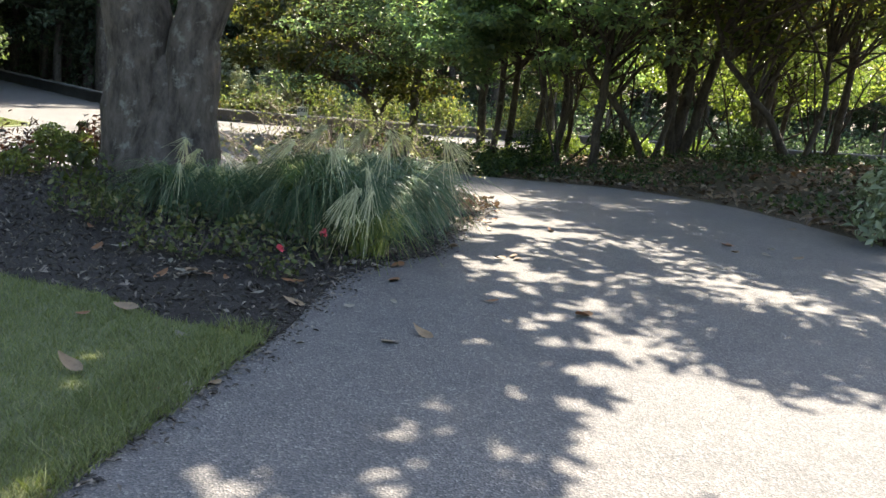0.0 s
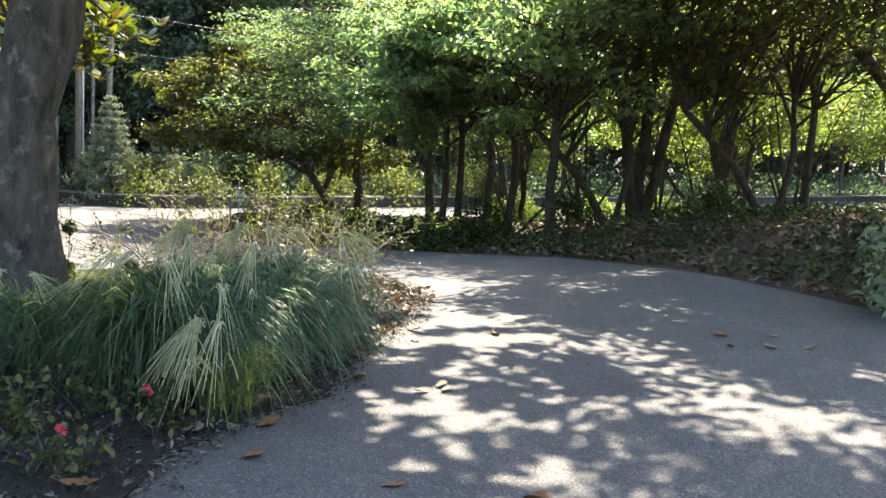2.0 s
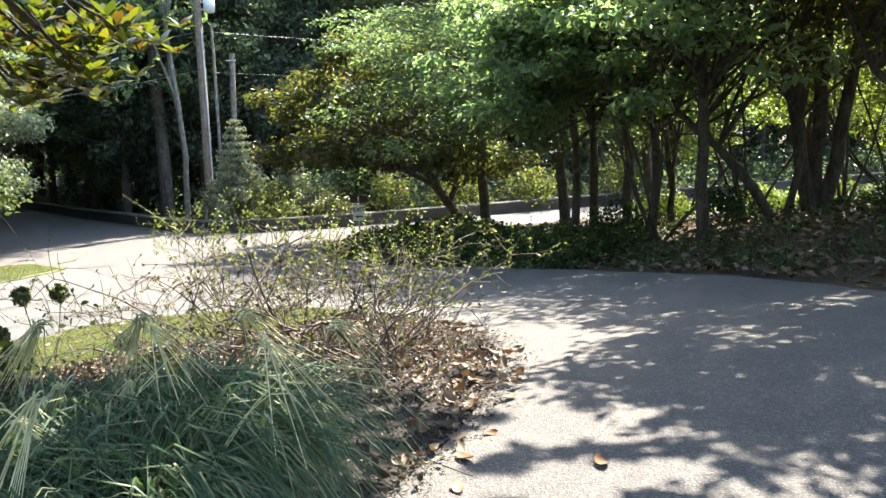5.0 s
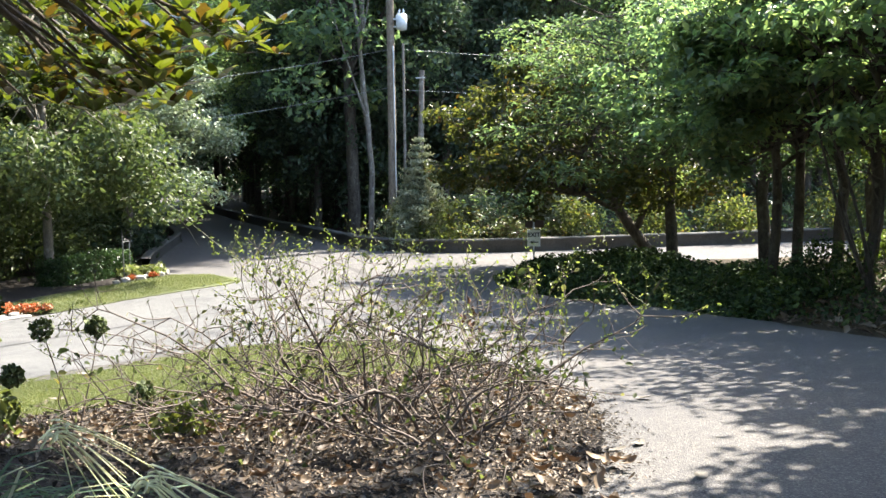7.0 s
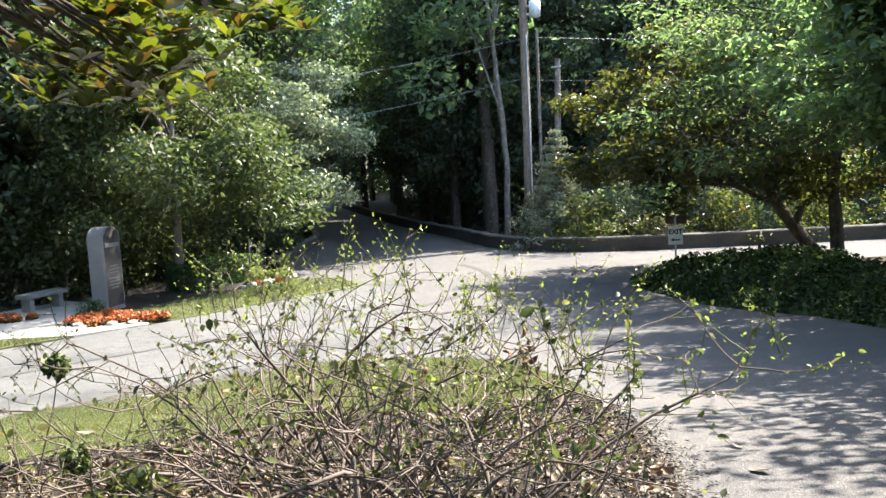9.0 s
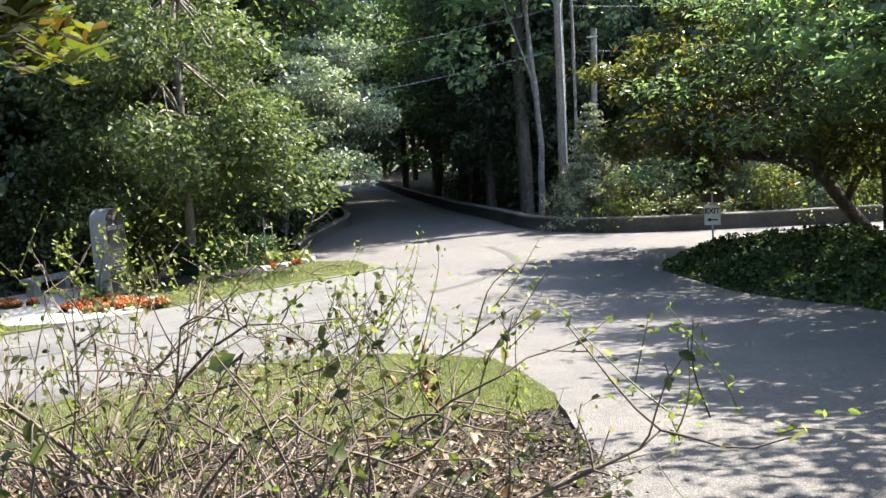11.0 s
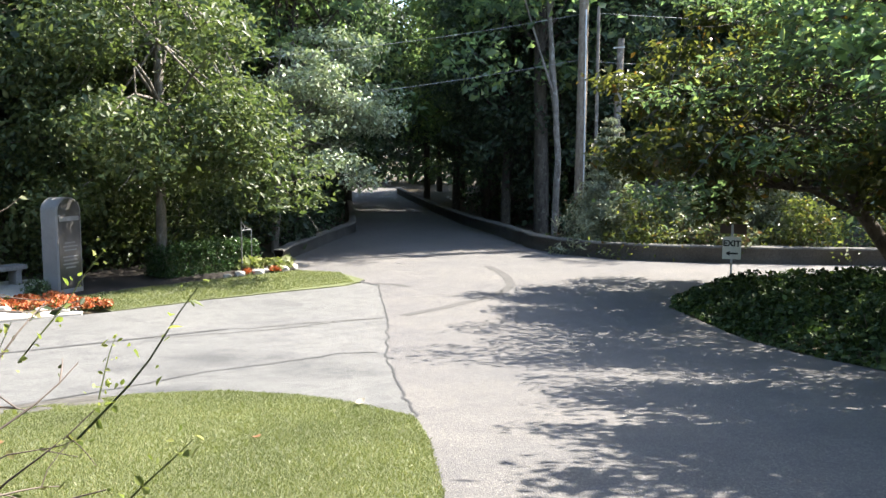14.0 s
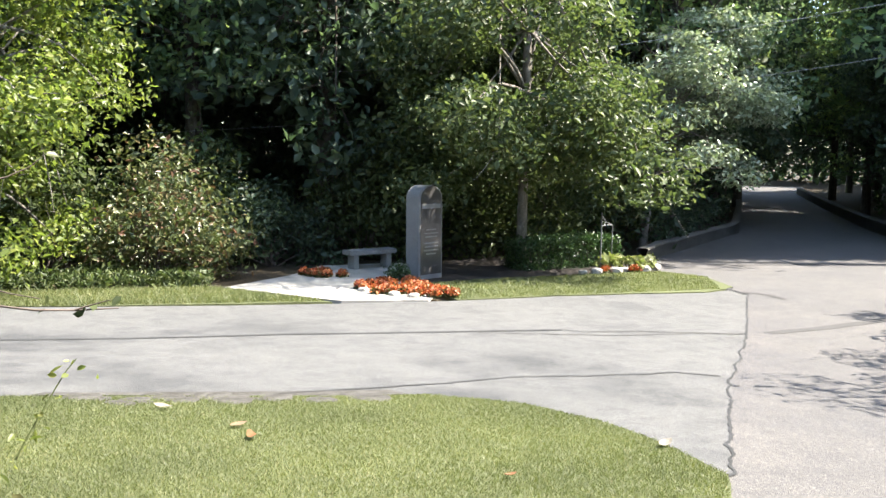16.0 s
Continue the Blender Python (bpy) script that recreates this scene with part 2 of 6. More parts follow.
petal_pink = leaf_material("pink_petal", [(0.0, (0.45, 0.03, 0.06)), (1.0, (0.7, 0.12, 0.14))], 0.3, 0.5, (1.2, 0.8, 0.8))
grass_dark = leaf_material("clump_grass", [(0.0, (0.0187, 0.0389, 0.0234)), (0.55, (0.0389, 0.0685, 0.0389)), (0.82, (0.0661, 0.0936, 0.0513)), (0.93, (0.163, 0.17, 0.117))], 0.4, 0.45, (1.2, 1.3, 0.6), 0.3)
plume_pale = leaf_material("seed_plume", [(0.0, (0.281, 0.281, 0.188)), (1.0, (0.516, 0.488, 0.375))], 0.45, 0.6, (1.2, 1.15, 0.8))
grass_lawn = leaf_material("lawn_blade", [(0.0, (0.0444, 0.0548, 0.0222)), (0.5, (0.074, 0.0851, 0.037)), (0.9, (0.0999, 0.107, 0.0518)), (1.0, (0.133, 0.122, 0.074))], 0.4, 0.5, (1.1, 1.2, 0.5))
chip = leaf_material("mulch_chip", [(0.0, (0.0096, 0.008, 0.0072)), (0.7, (0.036, 0.0288, 0.024)), (1.0, (0.128, 0.108, 0.092))], 0.0, 0.8)

# ---------------------------------------------------------------- plan
# lines of the plan, in metres
DRIVE_LEFT = [(-1.13, 2.45), (-0.97, 3.1), (-0.81, 4.2), (-0.64, 5.6), (-0.38, 6.25), (-0.09, 6.6), (0.2, 8.3), (0.43, 10.0), (0.4, 10.8), (0.22, 11.8), (-0.1, 12.7),
              (-0.9, 14.2), (-2.06, 15.85), (-3.1, 17.0), (-3.9, 17.75)]
SEAM = [(-3.98, 17.88), (-5.16, 19.03), (-6.9, 20.75), (-7.2, 21.1), (-8.7, 22.8), (-10.2, 24.4), (-11.4, 25.6), (-12.6, 26.85)]
LAWN_TIP = [(-13.25, 26.98), (-13.5, 27.35), (-15.0, 28.05), (-16.25, 27.7)]
ISLAND_FRONT = [(-5.0, 31.3), (-6.1, 30.3), (-6.4, 29.2), (-5.8, 27.7), (-3.4, 25.0), (-1.0, 23.0), (1.1, 19.2), (2.75, 15.5), (3.95, 12.5), (5.0, 9.7), (6.2, 6.0), (7.0, 1.0), (7.4, -14.0)]
ISLAND_BACK = [(60.0, -14.0), (60.0, 12.0), (42.0, 14.0), (24.0, 17.5), (15.0, 21.0), (11.0, 24.4), (9.2, 27.0), (7.6, 31.0), (5.4, 34.2), (2.0, 34.6), (-2.0, 33.2)]
WALL_LINE = [(-48.0, 68.0), (-34.0, 54.5), (-23.3, 44.4), (-17.9, 39.9), (-15.2, 37.3), (-13.2, 36.0), (-11.0, 35.5), (-8.5, 36.2), (-4.2, 38.6), (2.0, 42.3), (14.0, 49.0), (40.0, 64.0)]
CURB_LINE = [(-17.6, 28.3), (-18.6, 29.4), (-21.0, 33.0), (-24.4, 38.4), (-34.0, 48.2), (-47.0, 61.0)]
LAWN_WEST = [(-4.8, 17.97), (-5.6, 18.0), (-6.5, 17.75), (-7.1, 17.05), (-7.1, 16.4), (-7.35, 15.2), (-7.7, 13.4), (-8.2, 8.0), (-8.8, 0.0), (-9.6, -14.0)]
BRANCH_FAR = [(-17.8, -14.0), (-16.8, 3.0), (-15.5, 13.2), (-15.0, 15.0), (-14.25, 18.7), (-13.95, 21.0), (-13.8, 23.0), (-13.1, 26.3)]
BED_BACK = [(-1.75, 15.3), (-2.8, 14.25), (-4.2, 12.95), (-5.0, 11.8), (-5.7, 10.0), (-6.2, 7.5), (-6.0, 5.4), (-4.0, 5.0), (-2.5, 4.77), (-1.85, 4.58), (-1.36, 4.25)]
ISLAND = np.array(ISLAND_FRONT + ISLAND_BACK)
S_AT = [-60, 0, 3, 5.3, 6.4, 8, 9.4, 12, 15.4, 18, 20, 22.3, 25, 37, 60, 400]
S_Z = [0.25, 0.05, 0.0, -0.06, -0.14, -0.30, -0.48, -0.85, -1.31, -1.62, -1.77, -1.87, -1.98, -2.2, -2.35, -2.6]


def inside(px, py, poly):
    poly = np.asarray(poly)
    x0, y0 = poly[:, 0], poly[:, 1]
    x1, y1 = np.roll(x0, -1), np.roll(y0, -1)
    px, py = np.atleast_1d(px)[:, None], np.atleast_1d(py)[:, None]
    cross = (y0 > py) != (y1 > py)
    at = x0 + (py - y0) / np.where(y1 == y0, 1e-9, y1 - y0) * (x1 - x0)
    return (np.sum(cross & (px < at), axis=1) % 2) == 1


def edge_distance(px, py, line, closed=False):
    line = np.asarray(line, float)
    a = line if closed else line[:-1]
    b = np.roll(line, -1, axis=0) if closed else line[1:]
    px, py = np.atleast_1d(px)[:, None], np.atleast_1d(py)[:, None]
    d = b - a
    u = np.clip(((px - a[:, 0]) * d[:, 0] + (py - a[:, 1]) * d[:, 1]) / (d ** 2).sum(1), 0, 1)
    return np.hypot(px - a[:, 0] - u * d[:, 0], py - a[:, 1] - u * d[:, 1]).min(1)


def height(px, py):
    """The ground: a slope falling to the junction, with the planted island raised a little."""
    px, py = np.atleast_1d(np.asarray(px, float)), np.atleast_1d(np.asarray(py, float))
    s = (py - px) / math.sqrt(2)
    z = (np.interp(s - 0.7, S_AT, S_Z) + np.interp(s, S_AT, S_Z) + np.interp(s + 0.7, S_AT, S_Z)) / 3
    d = np.where(inside(px, py, ISLAND), edge_distance(px, py, ISLAND, True), 0)
    u = np.clip(d / 3.0, 0, 1)
    z = z + 0.45 * u * u * (3 - 2 * u)
    z = z + 0.4 * np.exp(-((px + 3.1) ** 2 + (py - 8.7) ** 2) / (2 * 1.3 ** 2))   # the mound round the magnolia
    far = np.hypot(px + 5, py - 20)
    z = z + np.clip((far - 70) / 60, 0, 1) ** 2 * 4
    w = np.clip((py - 0.62 * px - 46) / 14, 0, 1)            # the wooded bank behind the wall
    return z + 0.9 * w * w * (3 - 2 * w) * (px > -16)


def ground_at(x, y):
    return float(height(x, y)[0])


# ---------------------------------------------------------------- mesh tools
def mesh_of(name, verts, faces, mat, smooth=False):
    """A mesh from arrays; faces all have the same number of corners."""
    verts, faces = np.asarray(verts, np.float32), np.asarray(faces, np.int32)
    me = bpy.data.meshes.new(name)
    me.vertices.add(len(verts))
    me.vertices.foreach_set("co", verts.ravel())
    k = faces.shape[1]
    me.loops.add(faces.size)
    me.loops.foreach_set("vertex_index", faces.ravel())
    me.polygons.add(len(faces))
    me.polygons.foreach_set("loop_start", np.arange(0, faces.size, k, dtype=np.int32))
    if smooth:
        me.polygons.foreach_set("use_smooth", np.ones(len(faces), bool))
    me.update(calc_edges=True)
    me.validate()
    me.materials.append(mat)
    return me


def put(name, me, parent=None, label="", at=None, kind=""):
    ob = tagged(new(name, me), kind=kind)
    if at is not None:
        ob.matrix_basis = at
    if parent is not None:
        ob.parent = parent
    return tagged(ob, label)


def part(name, bm, mat, parent=None, label="", smooth=False):
    me = bpy.data.meshes.new(name)
    bm.normal_update()
    if smooth:
        for f in bm.faces:
            f.smooth = True
    bm.to_mesh(me)
    bm.free()
    me.materials.append(mat)
    return put(name, me, parent, label)


def box(bm, size, m, bevel=0.0):
    geom = bmesh.ops.create_cube(bm, size=1, matrix=m @ Matrix.Diagonal((*size, 1)))
    if bevel:
        edges = list({e for v in geom["verts"] for e in v.link_edges})
        bmesh.ops.bevel(bm, geom=edges, offset=bevel, segments=2, affect="EDGES")


def draped(name, outline, mat, lift, step, label, category, kind="structure"):
    """A sheet with this outline, laid on the ground."""
    pts = []
    for (x0, y0), (x1, y1) in zip(outline, outline[1:] + outline[:1]):
        k = 1 if math.hypot(x1 - x0, y1 - y0) > 12 else max(1, int(math.hypot(x1 - x0, y1 - y0) / 0.22))
        for i in range(k):
            p = Vector((x0 + (x1 - x0) * i / k, y0 + (y1 - y0) * i / k, 0))
            w = noise.noise_vector(p * 1.1) * 0.05 + noise.noise_vector(p * 4.0) * 0.025
            pts.append((p.x + w.x, p.y + w.y))
    outline = pts
    bm = bmesh.new()
    bm.faces.new([bm.verts.new((x, y, 0)) for x, y in outline])
    bmesh.ops.triangulate(bm, faces=bm.faces[:])
    lo, hi = np.min(outline, axis=0), np.max(outline, axis=0)
    for axis, no in ((0, (1, 0, 0)), (1, (0, 1, 0))):
        for c in np.arange(max(lo[axis], -24) + step, min(hi[axis], 66), step):
            co = (c, 0, 0) if axis == 0 else (0, c, 0)
            bmesh.ops.bisect_plane(bm, geom=bm.verts[:] + bm.edges[:] + bm.faces[:], plane_co=co, plane_no=no)
    bmesh.ops.triangulate(bm, faces=bm.faces[:])
    co = np.array([v.co[:] for v in bm.verts])
    z = height(co[:, 0], co[:, 1]) + lift
    for v, h in zip(bm.verts, z):
        v.co.z = h
    for f in bm.faces:
        if f.normal.z < 0:
            f.normal_flip()
    rim = [e for e in bm.edges if e.is_boundary]
    ext = bmesh.ops.extrude_edge_only(bm, edges=rim)
    for v in ext["geom"]:
        if isinstance(v, bmesh.types.BMVert):
            v.co.z -= 0.09
    ob = part(name, bm, mat, smooth=False)
    return tagged(ob, label, category, kind=kind)


def tubes(paths, sides=6):
    """Tapered round limbs: each path is points and radii. Returns verts and quads."""
    V, F, n0 = [], [], 0
    ang = np.arange(sides) * 2 * math.pi / sides
    for pts, radii in paths:
        pts = np.asarray(pts, float)
        tan = np.gradient(pts, axis=0)
        tan /= np.linalg.norm(tan, axis=1)[:, None] + 1e-9
        ref = np.array([0.0, 0, 1]) if abs(tan[:, 2]).mean() < 0.8 else np.array([1.0, 0, 0])
        a = np.cross(tan, ref)
        a /= np.linalg.norm(a, axis=1)[:, None] + 1e-9
        b = np.cross(tan, a)
        ring = pts[:, None] + np.asarray(radii)[:, None, None] * (np.cos(ang)[None, :, None] * a[:, None] + np.sin(ang)[None, :, None] * b[:, None])
        V.append(ring.reshape(-1, 3))
        k = len(pts)
        i = np.arange(k - 1)[:, None] * sides + np.arange(sides)[None]
        j = np.arange(k - 1)[:, None] * sides + (np.arange(sides)[None] + 1) % sides
        F.append(np.stack([i, j, j + sides, i + sides], -1).reshape(-1, 4) + n0)
        n0 += k * sides
    return np.concatenate(V), np.concatenate(F)


def unit(v):
    return v / (np.linalg.norm(v, axis=-1, keepdims=True) + 1e-9)


def leaves(r, centres, size, aspect=0.5, up=0.5, droop=0.0, spread=0.35, out=None, fold=0.18):
    """Folded four-cornered leaves at these places. Returns verts and triangles."""
    n = len(centres)
    normal = r.normal(size=(n, 3))
    normal = unit(unit(normal) + np.array([0, 0, up]) + (0 if out is None else 0.6 * unit(out)))
    along = unit(np.cross(normal, r.normal(size=(n, 3))))
    along[:, 2] -= droop
    along = unit(along)
    side = unit(np.cross(normal, along))
    s = size * (1 + spread * r.normal(size=n)).clip(0.45, 1.8)
    s = s[:, None]
    base, tip = centres - along * s * 0.5, centres + along * s * 0.5
    lift = normal * s * fold
    left, right = centres + side * s * aspect * 0.5 + lift, centres - side * s * aspect * 0.5 + lift
    V = np.stack([base, left, tip, right], 1).reshape(-1, 3)
    k = np.arange(n)[:, None] * 4
    F = np.stack([k + [0, 2, 1], k + [0, 3, 2]], 1).reshape(-1, 3)
    return V, F


def oval_leaves(r, centres, size, aspect=0.5, up=0.5, droop=0.0):
    """Pointed oval leaves, folded along the midrib, for plants seen from near. Returns verts and triangles."""
    n = len(centres)
    normal = unit(unit(r.normal(size=(n, 3))) + np.array([0, 0, up]))
    along = unit(np.cross(normal, r.normal(size=(n, 3))))
    along[:, 2] -= droop
    along = unit(along)
    side = unit(np.cross(normal, along))
    s = (size * (1 + 0.35 * r.normal(size=n)).clip(0.45, 1.8))[:, None]

    def at(u, w, dip):
        return centres + along * s * u + side * s * aspect * w + normal * s * dip
    V = np.stack([at(-0.5, 0, 0), at(-0.2, 0.42, 0.1), at(0.15, 0.4, 0.08), at(0.5, 0, -0.06), at(0.15, -0.4, 0.08), at(-0.2, -0.42, 0.1), at(0.0, 0, -0.02)], 1).reshape(-1, 3)
    k = np.arange(n)[:, None] * 7
    F = np.stack([k + [6, (i + 1) % 6, i] for i in range(6)], 1).reshape(-1, 3)
    return V, F


def join(*sets):
    V, F, n0 = [], [], 0
    for v, f in sets:
        V.append(v)
        F.append(f + n0)
        n0 += len(v)
    return np.concatenate(V), np.concatenate(F)


def limb(r, a, b, r0, r1, k=6, wander=0.08, sag=0.0):
    """A limb from a to b, bending a little on its way."""
    a, b = np.asarray(a, float), np.asarray(b, float)
    u = np.linspace(0, 1, k)
    d = np.linalg.norm(b - a)
    off = np.cumsum(r.normal(size=(k, 3)), axis=0) * wander * d / k
    for _ in range(2):
        off[1:-1] = 0.25 * off[:-2] + 0.5 * off[1:-1] + 0.25 * off[2:]
    off -= u[:, None] * off[-1]
    off -= off[0] * (1 - u[:, None])
    pts = a + (b - a) * u[:, None] + off
    pts[:, 2] += sag * d * 4 * u * (1 - u)
    return pts, r0 + (r1 - r0) * u


def thing(name, at, label, category, group="", kind=""):
    e = new(name)
    e.empty_display_size = 0.2
    e.matrix_basis = at
    return tagged(e, label, category, group, kind)


def crown_points(r, clusters, radii, n, flat=1.0, shell=0.55):
    """Places for leaves in clumps round these centres, thicker towards each clump's outside."""
    clusters, radii = np.asarray(clusters, float), np.asarray(radii, float)
    w = radii ** 2 / (radii ** 2).sum()
    which = r.choice(len(clusters), n, p=w)
    d = unit(r.normal(size=(n, 3)))
    q = radii[which] * (shell + (1 - shell) * r.random(n)) * (1 + 0.18 * r.normal(size=n))
    off = d * q[:, None]
    off[:, 2] *= flat
    return clusters[which] + off, off


def broad_tree(name, r, at, stems, centre, reach, clumps, clump_r, n, size, leaf, bark, label, category="tree", aspect=0.55, flat=0.7, up=0.6, droop=0.15,
               low=-1.0, limb_r=0.05, sides=7, keep=None, shell=0.55):
    """A tree: stems (points and radii) from its foot, limbs out to clumps of leaves in an uneven crown."""
    t = thing(name, at, label, category)
    d = unit(r.normal(size=(clumps * 3, 3)))
    d = d[d[:, 2] > low][:clumps]
    q = 0.35 + 0.65 * r.random(len(d)) ** 0.6
    c = np.asarray(centre) + d * q[:, None] * np.asarray(reach) * (1 + 0.12 * r.normal(size=(len(d), 1)))
    if keep is not None:
        c = c[keep(c)]
    radii = clump_r * (0.6 + 0.8 * r.random(len(c)))
    paths = []
    for pts, rad in stems:
        pts = np.asarray(pts, float)
        k = 10
        u = np.linspace(0, len(pts) - 1, k)
        dense = np.stack([np.interp(u, np.arange(len(pts)), pts[:, i]) for i in range(3)], 1)
        dense[1:-1] += r.normal(size=(k - 2, 3)) * 0.02
        paths.append((dense, np.interp(u, np.arange(len(rad)), rad)))
    for i, target in enumerate(c):
        pts, rad = paths[i % len(stems)]
        k = min(len(pts) - 1, int(len(pts) * (0.45 + 0.5 * r.random())))
        if target[2] < pts[k][2] - 1.5:
            k = max(3, k - 3)
        paths.append(limb(r, pts[k], target, min(limb_r, rad[k] * 0.7), 0.008, 6, 0.35, 0.06))
        for _ in range(2):
            tip = target + r.normal(size=3) * radii[i] * 0.6
            paths.append(limb(r, target, tip, 0.01, 0.003, 4, 0.3))
    put("trunk", mesh_of(name + "_trunk", *tubes(paths, sides), bark, True), t)
    places, off = crown_points(r, c, radii, n, flat, shell)
    put("crown", mesh_of(name + "_crown", *leaves(r, places, size, aspect, up, droop, out=off), leaf), t)
    return t


def conifer(name, r, at, h, spread, n, size, leaf, bark, label):
    t = thing(name, at, label, "tree")
    paths = [limb(r, (0, 0, -0.1), (0, 0, h), 0.05 + h * 0.012, 0.01, 8, 0.03)]
    pts = []
    z = 0.25
    while z < h * 0.97:
        k = 6
        for a in np.arange(k) * 2 * math.pi / k + r.random() * 6:
            ln = spread * (1 - z / h) * (0.75 + 0.5 * r.random()) + 0.1
            end = np.array([math.cos(a) * ln, math.sin(a) * ln, z - 0.12 * ln + 0.1])
            paths.append(limb(r, (0, 0, z), end, 0.015, 0.004, 4, 0.1))
            m = max(4, int(n * ln / (spread * 50)))
            u = r.random(m) ** 0.7
            p = np.array([0, 0, z]) + (end - np.array([0, 0, z])) * u[:, None] + r.normal(size=(m, 3)) * np.array([0.09, 0.09, 0.05]) * (0.5 + ln)
            pts.append(p)
        z += 0.28
    pts = np.concatenate(pts)
    put("trunk", mesh_of(name + "_trunk", *tubes(paths, 5), bark, True), t)
    put("crown", mesh_of(name + "_crown", *leaves(r, pts, size, 0.22, 0.3, 0.1, out=pts * (1, 1, 0)), leaf), t)
    return t


def shrub(name, r, at, reach, n, size, leaf, label, clumps=14, stems=7, bark=None, aspect=0.5, category="shrub", flat=0.8, up=0.5):
    t = thing(name, at, label, category)
    rx, ry, rz = reach
    d = unit(r.normal(size=(clumps, 3)))
    d[:, 2] = abs(d[:, 2])
    c = d * np.array([rx, ry, rz]) * (0.45 + 0.45 * r.random((clumps, 1))) + np.array([0, 0, rz * 0.15])
    paths = [limb(r, (r.normal() * 0.06 * rx, r.normal() * 0.06 * ry, -0.08), c[i % clumps], 0.018, 0.004, 5, 0.25) for i in range(max(stems, clumps))]
    put("branchwork", mesh_of(name + "_stems", *tubes(paths, 5), bark or twig_bark, True), t)
    places, off = crown_points(r, c, np.full(clumps, 0.42 * (rx + ry + rz) / 3) * (0.7 + 0.6 * r.random(clumps)), n, flat)
    places[:, 2] = np.abs(places[:, 2])
    put("foliage", mesh_of(name + "_foliage", *leaves(r, places, size, aspect, up, 0.1, out=off), leaf), t)
    return t


def on(x, y, rz=0, lift=0.0):
    return pose(x, y, ground_at(x, y) + lift, 0, 0, rz)


def stroke(name, line, width, mat, lift, label, category, r, wobble=0.0, step=0.06):
    """A narrow mark on the paving that follows a line."""
    line = np.asarray(line, float)
    seg = np.r_[0, np.cumsum(np.hypot(*np.diff(line, axis=0).T))]
    s = np.arange(0, seg[-1], step)
    x, y = np.interp(s, seg, line[:, 0]), np.interp(s, seg, line[:, 1])
    k = len(s)
    if wobble:
        w1 = np.array([noise.noise_vector(Vector((a, b, 0)) * 2.2)[:2] for a, b in zip(x, y)]) + 0.6 * np.array([noise.noise_vector(Vector((a, b, 3)) * 7)[:2] for a, b in zip(x, y)])
        x, y = x + w1[:, 0] * wobble * 2, y + w1[:, 1] * wobble * 2
    tx, ty = np.gradient(x), np.gradient(y)
    q = np.hypot(tx, ty) + 1e-9
    w = width * (0.6 + 0.8 * r.random(k)) / 2 if wobble else np.full(k, width / 2)
    a = np.stack([x - ty / q * w, y + tx / q * w], 1)
    b = np.stack([x + ty / q * w, y - tx / q * w], 1)
    V = np.concatenate([np.c_[a, height(a[:, 0], a[:, 1]) + lift], np.c_[b, height(b[:, 0], b[:, 1]) + lift]])
    i = np.arange(k - 1)[:, None]
    F = np.concatenate([i + k, i + k + 1, i + 1, i], 1)
    return tagged(put(name, mesh_of(name, V, F, mat)), label, category, kind="structure")


def low_wall(name, line, tall, thick, mat, label):
    """A low wall with a rough coping, following a line."""
    line = np.asarray(line, float)
    seg = np.r_[0, np.cumsum(np.hypot(*np.diff(line, axis=0).T))]
    s = np.linspace(0, seg[-1], int(seg[-1] / 0.6))
    x, y = np.interp(s, seg, line[:, 0]), np.interp(s, seg, line[:, 1])
    x, y = np.convolve(np.pad(x, 2, "edge"), np.ones(5) / 5, "valid"), np.convolve(np.pad(y, 2, "edge"), np.ones(5) / 5, "valid")
    tx, ty = np.gradient(x), np.gradient(y)
    q = np.hypot(tx, ty)
    nx, ny = -ty / q, tx / q
    z = height(x, y)
    prof = [(0, -0.3), (0, tall - 0.09), (-0.025, tall - 0.085), (-0.03, tall - 0.02), (0, tall), (thick, tall), (thick + 0.03, tall - 0.02), (thick + 0.03, tall - 0.08), (thick, tall - 0.085), (thick, -0.3)]
    V = np.concatenate([np.stack([x + nx * o, y + ny * o, z + h + 0.012 * rng.normal(size=len(x)) * (h > 0)], 1) for o, h in prof])
    k = len(x)
    F = []
    for j in range(len(prof) - 1):
        i = np.arange(k - 1)[:, None] + j * k
        F.append(np.concatenate([i, i + 1, i + 1 + k, i + k], 1))
    return tagged(put(name, mesh_of(name, V, np.concatenate(F), mat)), label, "wall", kind="structure")


# ---------------------------------------------------------------- ground, paving
def ground_sheet():
    a = np.concatenate([np.arange(-400, -60, 20), np.arange(-60, -24, 3), np.arange(-24, 24, 0.8), np.arange(24, 60, 3), np.arange(60, 401, 20)])
    b = np.concatenate([np.arange(-400, -40, 20), np.arange(-40, -6, 3), np.arange(-6, 48, 0.8), np.arange(48, 90, 3), np.arange(90, 401, 20)])
    gx, gy = np.meshgrid(a, b)
    gz = height(gx.ravel(), gy.ravel()) - 0.03
    V = np.stack([gx.ravel(), gy.ravel(), gz], 1)
    i, j = np.meshgrid(np.arange(len(a) - 1), np.arange(len(b) - 1))
    k = (j * len(a) + i).ravel()[:, None]
    F = np.concatenate([k, k + 1, k + 1 + len(a), k + len(a)], 1)
    tagged(put("ground", mesh_of("ground", V, F, soil, True)), "brown forest floor of soil and old leaf litter", "ground", kind="structure")


